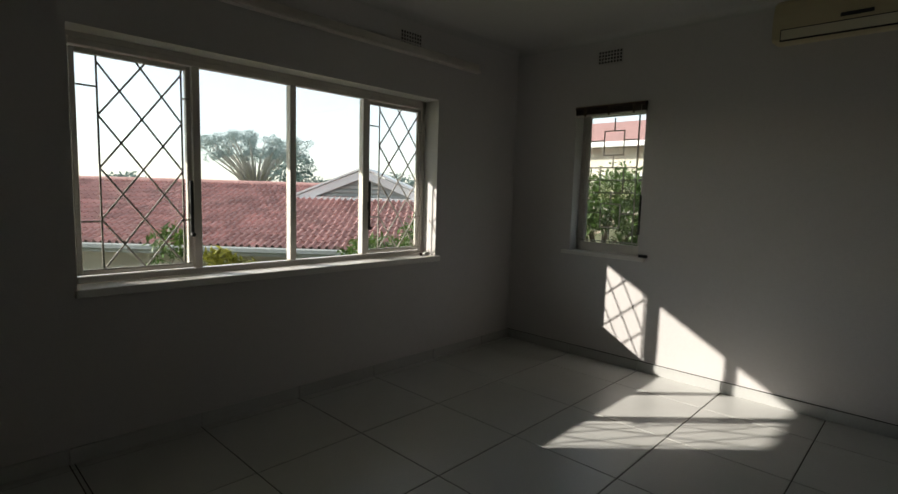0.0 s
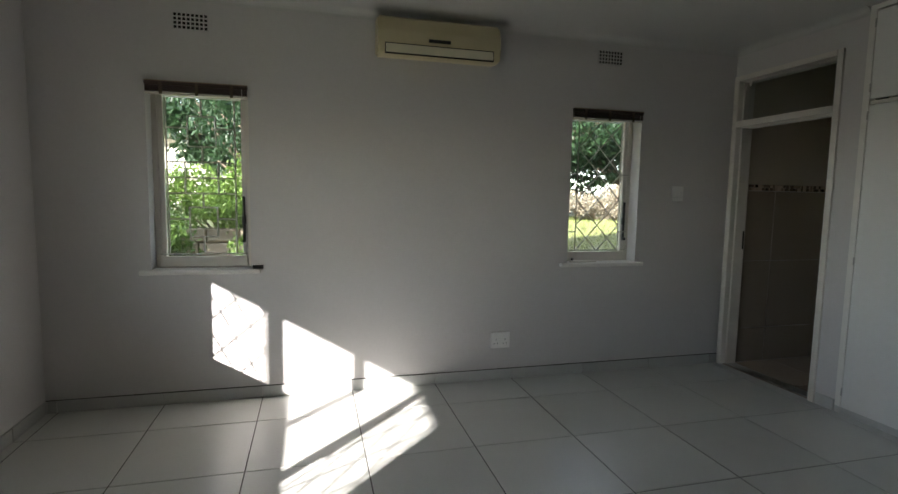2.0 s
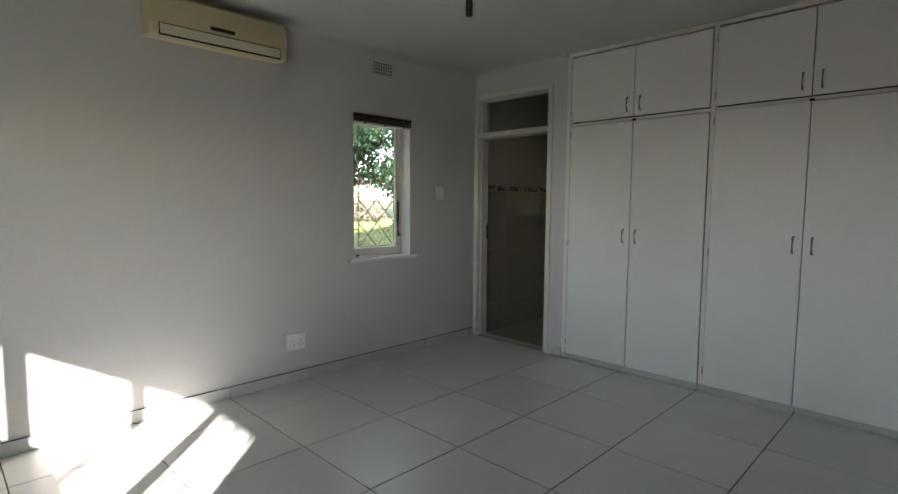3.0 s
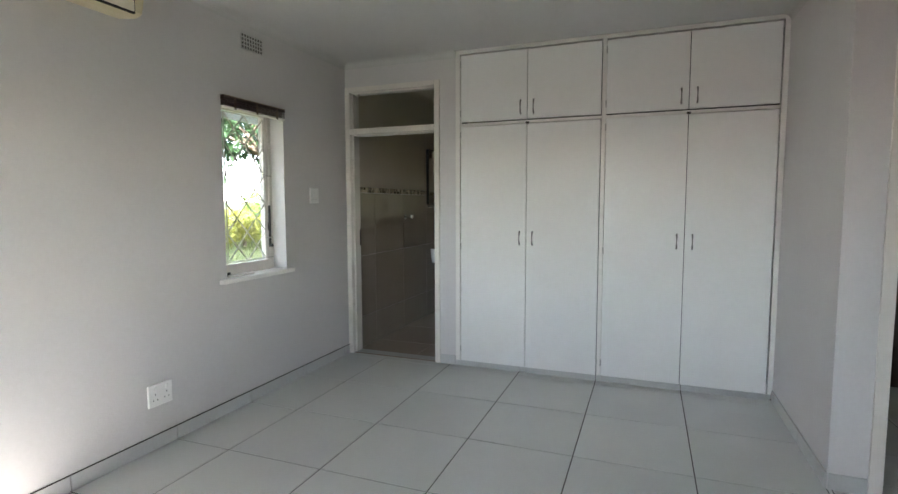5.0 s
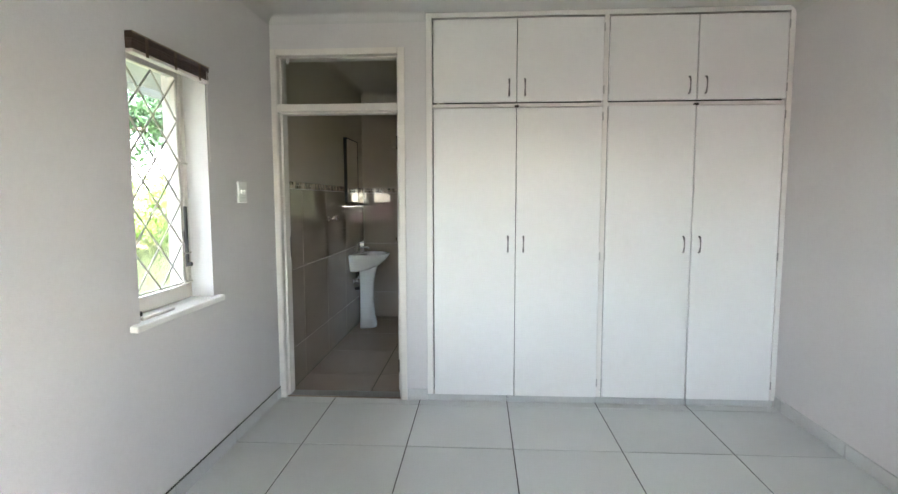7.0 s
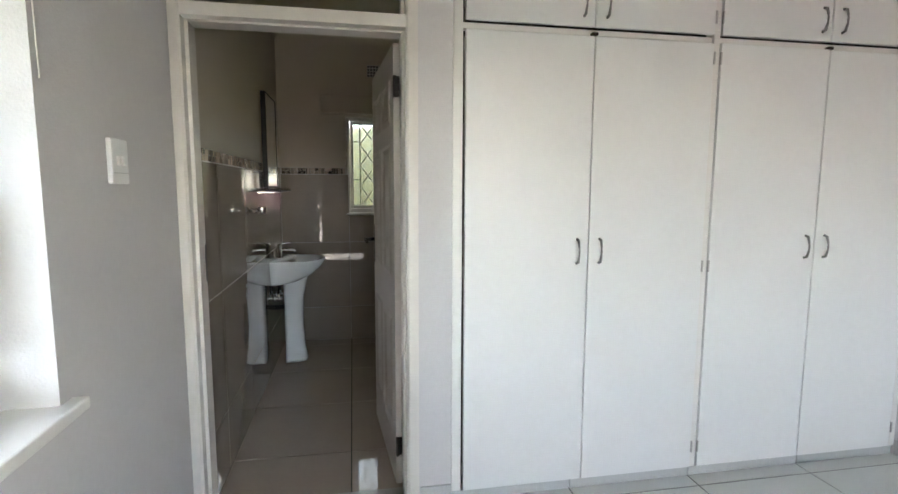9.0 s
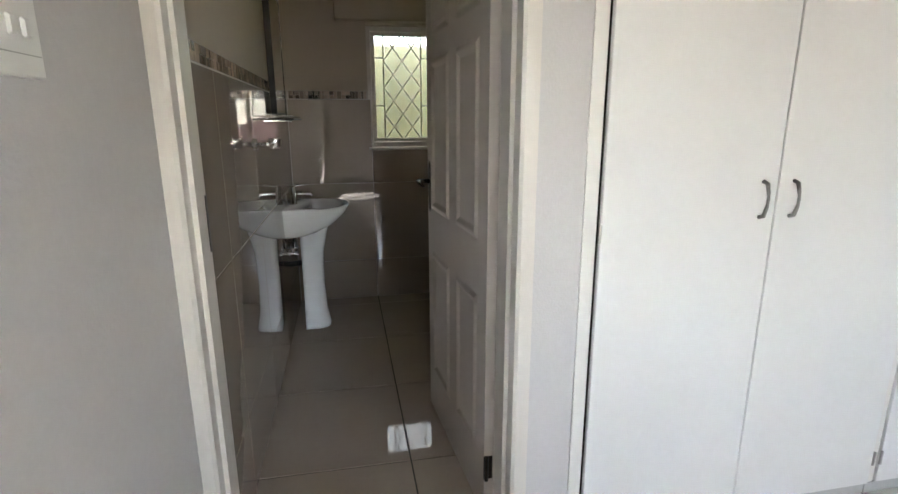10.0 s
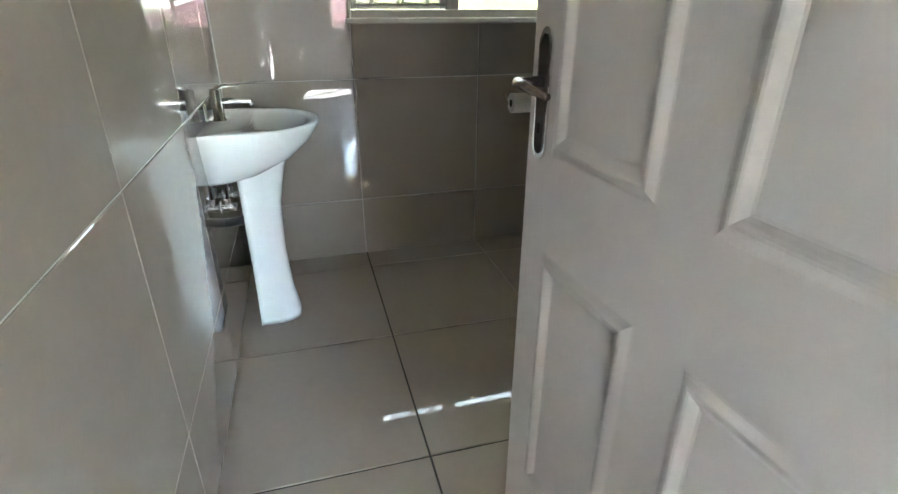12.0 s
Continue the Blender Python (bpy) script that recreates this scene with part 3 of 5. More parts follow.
so = empty("wall_socket", (0.252, N, 0.244), "white plastic double wall socket", "wall socket")
part("plate", box(0.175, N - 0.014, 0.244, 0.328, N - 0.0005, 0.368, bevel=0.004, seg=2), M_PLASTIC, so)
for u in (0.216, 0.288):
    part("rocker", box(u - 0.008, N - 0.019, 0.331, u + 0.008, N - 0.013, 0.354, bevel=0.002), M_PLASTIC, so)
    # holes are near-black discs on the plate, shade put into the colour
    for du, dv in ((0, 0.312), (-0.013, 0.281), (0.013, 0.281)):
        part("socket_hole", rod((u + du, N - 0.0142, dv), (u + du, N - 0.0148, dv), 0.0036, 8), M_SHADE, so)

# ---- pendant lamp holder ----
pl = empty("pendant_lamp_holder", (-0.20, 1.67, CEIL), "dark pendant lamp holder on a cord without a bulb", "pendant light")
part("ceiling_rose", rod((-0.20, 1.67, CEIL - 0.03), (-0.20, 1.67, CEIL - 0.0005), 0.03, 16, 0.045), M_PLASTIC, pl, "white ceiling rose", smooth=True)
part("cord", tube([(-0.20, 1.67, CEIL - 0.03), (-0.202, 1.671, 2.35), (-0.20, 1.67, 2.12)], 0.003, 6), M_BLACK, pl)
part("holder", tube([(-0.20, 1.67, 2.125), (-0.20, 1.67, 2.10), (-0.20, 1.67, 2.09), (-0.20, 1.67, 2.04)], [0.006, 0.010, 0.013, 0.013], 14), M_BLACK, pl, smooth=True)

# ---- built-in cupboards ----
CT = 2.566
cup = empty("wardrobe", (E, 1.62, 0), "white painted built-in wardrobe with tall doors and top cupboards", "wardrobe")
# inside panels coloured near black so the door gaps read as shaded
for c in ((2.30, 0.446, 0.046, 2.85, 0.466, CT), (2.30, 2.72, 0.06, 2.85, 2.76, CT), (2.30, 1.590, 0.054, 2.85, 1.608, CT), (2.83, 0.466, 0.046, 2.85, 2.72, CT),
     (2.30, 0.466, 2.005, 2.83, 2.72, 2.017), (2.30, 0.466, 0.042, 2.83, 2.72, 0.054), (2.30, 0.446, CT, 2.85, 2.76, CT + 0.01)):
    part("panel", box(*c), M_SHADE, cup, "cupboard inside panel coloured near black as shade")
part("frame", box((E - 0.004, 2.738, 0.044, 2.30, 2.777, CEIL - 0.001), (E - 0.002, 1.592, 0.044, 2.30, 1.622, CT + 0.008), (E - 0.004, 0.4405, 0.044, 2.30, 0.472, CEIL - 0.001),
     (E - 0.002, 0.472, CT + 0.008, 2.30, 2.738, CEIL - 0.001), (E + 0.010, 0.472, 2.000, 2.30, 1.592, 2.022), (E + 0.010, 1.622, 2.000, 2.30, 2.738, 2.022)), M_TRIM, cup)
DOORS = ((2.728, 2.1825, -1), (2.178, 1.626, 1), (1.588, 1.0345, -1), (1.030, 0.482, 1))
rng = random.Random(4)
for (ya, yb, side) in DOORS:
    for za, zb, hz in ((0.047, 1.994 + rng.uniform(-0.003, 0.002), 1.095), (2.029, 2.559, 2.121)):
        px = rng.uniform(-0.002, 0.002)
        d = part("door", box(E - 0.012 + px, yb, za, E + 0.006 + px, ya, zb, bevel=0.002), M_CUPB, cup)
        yh = (yb + 0.049) if side < 0 else (ya - 0.049)
        x = E - 0.012 + px
        hpts = [(x, yh, hz - 0.052), (x - 0.016, yh, hz - 0.047), (x - 0.024, yh, hz - 0.02), (x - 0.026, yh, hz), (x - 0.024, yh, hz + 0.02), (x - 0.016, yh, hz + 0.047), (x, yh, hz + 0.052)]
        part("handle", tube(hpts, [0.0065, 0.006, 0.005, 0.005, 0.005, 0.006, 0.0065], 8), M_HANDLE, d, "bow-shaped dull metal handle", smooth=True)
        yo = ya + 0.003 if side < 0 else yb - 0.003
        for zz in ((0.15, 1.015, 1.93) if za < 1 else (2.10, 2.49)):
            part("hinge", rod((E - 0.014, yo, zz - 0.026), (E - 0.014, yo, zz + 0.026), 0.0048, 8), M_STEEL, d, "small painted butt hinge")
for yb in (2.180, 1.032):
    part("catch", box(E - 0.016, yb - 0.014, 1.995, E + 0.010, yb + 0.014, 2.008, bevel=0.003), M_DARKMETAL, cup, "dark ball catch")

# ---- bathroom door frame ----
FY0, FY1 = 2.967, 3.782
FX0, FX1 = E - 0.014, BX0 + 0.022
df = empty("door_frame", (E, 3.36, 0), "cream painted steel door frame with an open fanlight", "door frame", kind="structure")
for nm, y_in, y_out in (("jamb_left", FY1, DOOR_Y1), ("jamb_right", FY0, DOOR_Y0)):
    s = 1 if y_out > y_in else -1
    a = [(FX0, y_out), (FX0, y_in + 0.010 * s), (FX0 + 0.006, y_in), (FX0 + 0.055, y_in), (FX0 + 0.058, y_in - 0.012 * s), (FX0 + 0.150, y_in - 0.012 * s), (FX0 + 0.153, y_in), (FX1 - 0.006, y_in), (FX1, y_in + 0.010 * s), (FX1, y_out), (FX1 - 0.014, y_out), (FX0 + 0.014, y_out)]
    part("jamb", loft([[(x, y, z) for x, y in a] for z in (-0.001, DOOR_TOP)]), M_FRAME, df)
hd = [(FX0, DOOR_TOP), (FX0, 2.354), (FX0 + 0.006, 2.350), (FX0 + 0.055, 2.350), (FX0 + 0.058, 2.344), (FX0 + 0.150, 2.344), (FX0 + 0.153, 2.350), (FX1 - 0.006, 2.350), (FX1, 2.354), (FX1, DOOR_TOP), (FX1 - 0.014, DOOR_TOP), (FX0 + 0.014, DOOR_TOP)]
part("head", loft([[(x, y, z) for x, z in hd] for y in (FY0 + 0.0005, FY1 - 0.0005)]), M_FRAME, df)
tr = [(FX0 + 0.002, 2.031), (FX0 + 0.002, 1.984), (FX0 + 0.055, 1.984), (FX0 + 0.058, 1.977), (FX0 + 0.150, 1.977), (FX0 + 0.153, 1.984), (FX1 - 0.002, 1.984), (FX1 - 0.002, 2.031)]
part("transom", loft([[(x, y, z) for x, z in tr] for y in (FY0 - 0.0005, FY1 + 0.0005)]), M_FRAME, df)
fan = part("fanlight_pane", box(FX0 + 0.10, FY0 + 0.012, 2.0315, FX0 + 0.104, FY1 - 0.012, 2.3435), M_GLASS, df, "clear fanlight glass")
fan.visible_shadow = False
part("paint_flake", loft([[(FX0 + 0.06 + k, FY1 - 0.075, 2.3435), (FX0 + 0.061 + k, FY1 - 0.045, 2.3435), (FX0 + 0.060 + k, FY1 - 0.050, 2.306), (FX0 + 0.058 + k, FY1 - 0.066, 2.310)] for k in (0, 0.003)]), M_FRAME, df, "curled flake of peeling paint")
part("strike_plate", box(FX0 + 0.133, FY1 - 0.0145, 0.985, FX0 + 0.148, FY1 - 0.0125, 1.135), M_DARKMETAL, df, "dark lock strike plate")
part("threshold", box(FX0 + 0.05, FY0, -0.004, FX1 - 0.02, FY1, 0.0015), M_STEEL, df, "thin metal threshold strip")

# ---- panelled door, standing open ----
ANG = math.atan2(0.057, 0.772)
door = empty("door_1", (2.408, 2.985, 0), "pale painted six-panel door standing open into the bathroom", "door", kind="structure")
DL, DH, DT = 0.774, 1.966, 0.038
ca, sa = math.cos(ANG), math.sin(ANG)


def dput(s, d, z):
    """s along the leaf from the hinge, d out of the face that looks north, z up."""
    return (2.409 + s * ca - d * sa, 3.004 + s * sa + d * ca, z)


COLS = ((0.085, 0.330), (0.425, 0.690))
ROWS = ((0.206, 0.775), (0.953, 1.560), (1.640, 1.840))


def panel_door():
    bm = bmesh.new()
    us = sorted({0, DL, *[c for col in COLS for c in col]})
    vs = sorted({0.008, DH, *[r for row in ROWS for r in row]})
    def q(pts):
        bm.faces.new([bm.verts.new(dput(*p)) for p in pts])
    for face, flip in ((0.0, 1), (-DT, -1)):
        for i in range(len(us) - 1):
            for j in range(len(vs) - 1):
                u0, u1, v0, v1 = us[i], us[i + 1], vs[j], vs[j + 1]
                if (u0, u1) in COLS and (v0, v1) in ROWS:
                    loops = []
                    for inset, dep in [(0.042 * k / 10, 0.0085 * math.sin(math.pi * k / 10) ** 2 - 0.0012 * (k / 10)) for k in range(11)]:
                        loops.append([(u0 + inset, face + flip * dep, v0 + inset), (u1 - inset, face + flip * dep, v0 + inset), (u1 - inset, face + flip * dep, v1 - inset), (u0 + inset, face + flip * dep, v1 - inset)])
                    for a, b in zip(loops, loops[1:]):
                        for k in range(4):
                            q([a[k], a[(k + 1) % 4], b[(k + 1) % 4], b[k]])
                    q(loops[-1])
                else:
                    q([(u0, face, v0), (u1, face, v0), (u1, face, v1), (u0, face, v1)])
    for s0, s1 in ((0, 0), (DL, DL)):
        q([(s0, 0, 0.008), (s0, -DT, 0.008), (s0, -DT, DH), (s0, 0, DH)])
    for z in (0.008, DH):
        q([(0, 0, z), (DL, 0, z), (DL, -DT, z), (0, -DT, z)])
    bmesh.ops.remove_doubles(bm, verts=bm.verts[:], dist=0.0003)
    return bm


part("leaf", panel_door(), M_DOOR, door)


def dbox(s0, d0, z0, s1, d1, z1, bevel=0.0):
    bm = box(s0, d0, z0, s1, d1, z1, bevel=bevel, seg=2)
    for v in bm.verts:
        v.co = dput(*v.co)
    return bm


def plate_bm(s, z0, z1, w, d):
    ring = []
    n = 10
    for i in range(n + 1):
        a = math.pi * i / n
        ring.append((s + w * math.cos(a) * (1 - 0.15 * math.sin(2 * a) ** 2), z1 - w + 1.25 * w * math.sin(a)))
    for i in range(n + 1):
        a = math.pi + math.pi * i / n
        ring.append((s + w * math.cos(a), z0 + w + 1.25 * w * math.sin(a)))
    return loft([[dput(u, dd, v) for u, v in ring] for dd in (0.0003, d)])


hnd = part("handle", plate_bm(0.730, 0.944, 1.152, 0.021, 0.004), M_CHROME, door, "dark bronze and chrome lever handle on a long plate")
part("inlay", plate_bm(0.730, 0.953, 1.143, 0.015, 0.0055), M_DARKMETAL, hnd, "dark bronze inlay")
part("lever", tube([dput(0.730, 0.003, 1.072), dput(0.730, 0.045, 1.072), dput(0.722, 0.056, 1.073), dput(0.68, 0.058, 1.070), dput(0.622, 0.056, 1.064)], [0.010, 0.009, 0.009, 0.008, 0.006], 10), M_BRONZE, hnd, smooth=True)
# keyhole is a near-black block on the inlay, coloured as its shade
part("keyhole", dbox(0.726, 0.005, 0.985, 0.734, 0.0062, 1.003), M_SHADE, hnd)
part("lever_back", tube([dput(0.722, -DT, 1.072), dput(0.722, -DT - 0.045, 1.072), dput(0.68, -DT - 0.055, 1.07), dput(0.622, -DT - 0.055, 1.064)], [0.010, 0.009, 0.008, 0.006], 10), M_STEEL, door, smooth=True)
part("lock_edge", dbox(DL - 0.0005, -0.030, 0.98, DL + 0.0015, -0.008, 1.13), M_STEEL, door)
for zz in (0.19, 1.79):
    h = part("hinge", rod(dput(-0.007, -0.006, zz - 0.045), dput(-0.007, -0.006, zz + 0.045), 0.0065, 10), M_DARKMETAL, door, "dark butt hinge")
    part("hinge_leaf", dbox(-0.002, -0.028, zz - 0.043, 0.0008, 0.002, zz + 0.043), M_DARKMETAL, h)

# ---- passage doorway ----
pf = empty("door_frame_passage", (STUB_X, 0.30, 0), "cream painted steel frame of the passage doorway", "door frame", kind="structure")
part("jamb", box((STUB_X - 0.012, 0.226, 0, STUB_X + 0.132, 0.2795, 2.10)), M_FRAME, pf)
part("jamb", box((STUB_X - 0.012, -0.6195, 0, STUB_X + 0.132, -0.565, 2.10)), M_FRAME, pf)
part("head", box((STUB_X - 0.012, -0.565, 2.045, STUB_X + 0.132, 0.226, 2.0995)), M_FRAME, pf)
part("strike_plate", box(STUB_X + 0.04, 0.2245, 0.99, STUB_X + 0.07, 0.2259, 1.13), M_STEEL, pf)
pd = empty("door_2", (2.898, -0.2, 0), "dark brown closed wooden door at the end of the passage", "door", kind="structure")
part("leaf", box(2.86, -0.6, 0.005, 2.8985, 0.2, 2.03, bevel=0.003), M_BROWN, pd)
part("architrave", box((2.85, 0.2, 0, 2.8985, 0.26, 2.09), (2.85, -0.66, 0, 2.8985, -0.6, 2.09), (2.85, -0.6, 2.03, 2.8985, 0.2, 2.09)), M_TRIM, pd)

# ---- washbasin ----
BXC, BZ = 4.335, 0.812
basin = empty("washbasin", (BXC, 3.70, 0), "white ceramic pedestal washbasin with a chrome mixer tap", "washbasin")


def basin_ring(wx, front, z, back=BN - 0.001, n=28, sq=2.6):
    """A D-shaped ring: straight against the wall, rounded in front."""
    pts = []
    for i in range(n + 1):
        a = math.pi * i / n
        c, s = math.cos(a), math.sin(a)
        pts.append((BXC + wx * math.copysign(abs(c) ** (2 / sq), c), back - (back - front) * abs(s) ** (2 / sq) if s > 1e-9 else back, z))
    return pts


rings = [basin_ring(0.185, 3.655, BZ - 0.182), basin_ring(0.205, 3.60, BZ - 0.168), basin_ring(0.226, 3.50, BZ - 0.122), basin_ring(0.242, 3.432, BZ - 0.060),
         basin_ring(0.251, 3.402, BZ - 0.012), basin_ring(0.251, 3.401, BZ - 0.003), basin_ring(0.247, 3.406, BZ)]
bm = loft(rings, cap=False)
bm.verts.ensure_lookup_table()
nv = 29
bm.faces.new([bm.verts[i] for i in range(nv)][::-1])
outer = [bm.verts[len(rings) * nv - nv + i] for i in range(nv)]
# bowl: inner rings matched by angle to the rim
inner_prev = outer
cyb = 3.565
for wx, wy, z in ((0.200, 0.128, BZ - 0.002), (0.192, 0.120, BZ - 0.012), (0.175, 0.107, BZ - 0.055), (0.135, 0.082, BZ - 0.100), (0.06, 0.04, BZ - 0.122), (0.022, 0.022, BZ - 0.124)):
    ring = []
    for i in range(nv):
        co = outer[i].co
        a = math.atan2(-(co.y - 3.60), co.x - BXC)
        ring.append(bm.verts.new((BXC + wx * math.cos(a), cyb - wy * math.sin(a), z)))
    for k in range(nv):
        j = (k + 1) % nv
        bm.faces.new((inner_prev[k], inner_prev[j], ring[j], ring[k]))
    inner_prev = ring
bm.faces.new(inner_prev)
part("bowl", bm, M_CERAMIC, basin, smooth=True)
part("drain", rod((BXC, cyb, BZ - 0.1245), (BXC, cyb, BZ - 0.121), 0.022, 16), M_CHROME, basin, "chrome drain")


def ped_ring(w, front, back, z, n=20):
    pts = [(BXC + w, back, z)]
    for i in range(n + 1):
        a = math.pi * i / n
        c, s = math.cos(a), math.sin(a)
        pts.append((BXC + w * math.copysign(abs(c) ** 0.65, c), back - 0.02 - (back - 0.02 - front) * abs(s) ** 0.65, z))
    pts.append((BXC - w, back, z))
    return pts


part("pedestal", loft([ped_ring(0.105, 3.552, 3.712, 0.001), ped_ring(0.105, 3.552, 3.712, 0.02), ped_ring(0.088, 3.572, 3.712, 0.12), ped_ring(0.080, 3.582, 3.712, 0.30), ped_ring(0.085, 3.575, 3.712, 0.50), ped_ring(0.100, 3.545, 3.712, 0.64), ped_ring(0.105, 3.54, 3.712, 0.655), ped_ring(0.106, 3.538, 3.712, BZ - 0.128)]), M_CERAMIC, basin, smooth=True)
tap = part("tap", tube([(BXC, 3.745, BZ), (BXC, 3.745, BZ + 0.004), (BXC, 3.745, BZ + 0.005), (BXC, 3.745, BZ + 0.105), (BXC, 3.745, BZ + 0.112)], [0.026, 0.026, 0.020, 0.019, 0.015], 18), M_CHROME, basin, "chrome mixer tap", smooth=True)
part("spout", tube([(BXC, 3.74, BZ + 0.068), (BXC, 3.70, BZ + 0.069), (BXC, 3.635, BZ + 0.066), (BXC, 3.628, BZ + 0.052)], [0.011, 0.010, 0.010, 0.010], 12), M_CHROME, tap, smooth=True)
part("lever", tube([(BXC, 3.745, BZ + 0.110), (BXC, 3.72, BZ + 0.118), (BXC, 3.660, BZ + 0.124)], [0.009, 0.006, 0.005], 10), M_CHROME, tap, smooth=True)
part("pop_up_rod", rod((BXC, 3.785, BZ), (BXC, 3.785, BZ + 0.06), 0.003, 8), M_CHROME, tap)
for dx, zv in ((-0.055, 0.505), (0.045, 0.52)):
    vl = part("shut_off_valve", tube([(BXC + dx, BN - 0.001, zv), (BXC + dx, BN - 0.006, zv), (BXC + dx, BN - 0.007, zv), (BXC + dx, 3.762, zv), (BXC + dx, 3.735, zv)], [0.024, 0.024, 0.010, 0.010, 0.013], 12), M_CHROME, basin, "chrome angle valve", smooth=True)
    part("valve_handle", rod((BXC + dx - 0.032, 3.738, zv), (BXC + dx + 0.032, 3.738, zv), 0.0065, 8), M_CHROME, vl)
    part("nut", rod((BXC + dx, 3.760, zv + 0.008), (BXC + dx, 3.760, zv + 0.034), 0.012, 6), M_CHROME, vl)
    part("hose", tube([(BXC + dx, 3.760, zv + 0.034), (BXC + dx * 0.9, 3.757, zv + 0.075), (BXC + dx * 0.5, 3.748, 0.645)], 0.006, 8), M_DARKMETAL, vl, "dark braided hose", smooth=True)
part("waste_pipe", tube([(BXC, 3.66, 0.64), (BXC, 3.665, 0.47), (BXC, 3.70, 0.43), (BXC, BN - 0.001, 0.42)], 0.018, 10), M_BLACK, basin, "dark waste pipe", smooth=True)

# ---- mirror, shelf, holder, roll ----
mir = empty("wall_mirror", (BXC, BN, 1.37), "black-framed wall mirror above the washbasin", "mirror")
MX0, MX1, MZ0, MZ1 = 3.97, 4.46, 1.360, 2.02
pm = lambda u, v, d=0.0: (u, BN - d, v)
part("frame", frame_bm(pm, MX0, MZ0, MX1, MZ1, 0.010, 0.0005, 0.034), M_BLACK, mir, "black frame")
part("backing", span(pm, MX0 + 0.009, MZ0 + 0.009, 0.001, MX1 - 0.009, MZ1 - 0.009, 0.026), M_BLACK, mir)
part("glass", span(pm, MX0 + 0.010, MZ0 + 0.010, 0.0262, MX1 - 0.010, MZ1 - 0.010, 0.031), M_MIRROR, mir, "mirror glass")
sh = empty("bathroom_shelf", (BXC, BN, 1.36), "narrow dark glass shelf with a chrome rail under the mirror", "shelf")
part("shelf", box(4.00, BN - 0.115, 1.330, 4.58, BN - 0.001, 1.338, bevel=0.002), M_BLACK, sh)
part("rail", tube([(4.005, BN - 0.002, 1.350), (4.005, BN - 0.11, 1.350), (4.575, BN - 0.11, 1.350), (4.575, BN - 0.002, 1.350)], 0.004, 8), M_CHROME, sh)
for u in (4.06, 4.52):
    part("bracket", box(u - 0.010, BN - 0.06, 1.318, u + 0.010, BN - 0.001, 1.330, bevel=0.002), M_CHROME, sh)
hd_ = empty("towel_ring_holder", (3.36, BN, 1.225), "small chrome bathroom holder on the tiled wall", "bathroom holder")
part("rosette", rod((3.36, BN - 0.0005, 1.225), (3.36, BN - 0.014, 1.225), 0.026, 18), M_CHROME, hd_, smooth=False)
part("arm", rod((3.36, BN - 0.014, 1.225), (3.36, BN - 0.085, 1.225), 0.010, 12), M_CHROME, hd_, smooth=True)
part("cup", tube([(3.36, BN - 0.085, 1.205), (3.36, BN - 0.085, 1.21), (3.36, BN - 0.085, 1.245), (3.36, BN - 0.085, 1.25)], [0.020, 0.026, 0.028, 0.026], 16), M_CHROME, hd_, smooth=True)
part("bar", rod((3.27, BN - 0.085, 1.232), (3.45, BN - 0.085, 1.232), 0.005, 8), M_CHROME, hd_)
rl = empty("toilet_roll_holder", (BE, 2.37, 0.75), "toilet roll on a chrome holder on the tiled wall", "toilet roll")
part("roll", tube([(BE - 0.065, 2.345, 0.75), (BE - 0.065, 2.346, 0.75), (BE - 0.065, 2.454, 0.75), (BE - 0.065, 2.455, 0.75)], [0.046, 0.048, 0.048, 0.046], 20), M_PAPER, rl, "white paper roll", smooth=False)
# hollow core drawn as a near-black disc in place of its shade
part("core", rod((BE - 0.065, 2.4551, 0.75), (BE - 0.065, 2.4562, 0.75), 0.018, 14), M_SHADE, rl)
part("holder", tube([(BE - 0.009, 2.475, 0.79), (BE - 0.03, 2.475, 0.785), (BE - 0.065, 2.470, 0.752), (BE - 0.065, 2.33, 0.75)], 0.005, 8), M_CHROME, rl)

# ---- bathroom window ----
by0, by1, bz0, bz1 = WIN_B
pb = lambda u, v, d=0.0: (BE + d, u, v)
bw = empty("window_4", (BE + 0.09, (by0 + by1) / 2, bz0), "cream bathroom window with a barred casement and a fixed pane", "window", kind="structure")
bd = 0.07
part("window_frame", frame_bm(pb, by0, bz0, by1, bz1, 0.034, bd, bd + 0.05), M_FRAME, bw)
part("mullion", span(pb, 2.69, bz0 + 0.034, bd, 2.75, bz1 - 0.034, bd + 0.05, 0.003), M_FRAME, bw)
for u0, u1 in ((by0 + 0.034, 2.69), (2.75, by1 - 0.034)):
    if u0 > 2.7:
        sash = part("casement", frame_bm(pb, u0 + 0.002, bz0 + 0.036, u1 - 0.002, bz1 - 0.036, 0.026, bd + 0.01, bd + 0.042), M_FRAME, bw)
        pane(pb, u0 + 0.024, bz0 + 0.058, u1 - 0.024, bz1 - 0.058, bd + 0.03, sash, M_DIMGLASS)
    else:
        pane(pb, u0 - 0.002, bz0 + 0.032, u1 + 0.002, bz1 - 0.032, bd + 0.03, bw, M_DIMGLASS)
stay(bw, pb, 2.758, 1.32, 1.52, bd - 0.001)
part("window_sill", box(BE - 0.012, by0, bz0 - 0.02, BE + bd, by1 + 0.004, bz0, bevel=0.004), M_TRIM, bw)
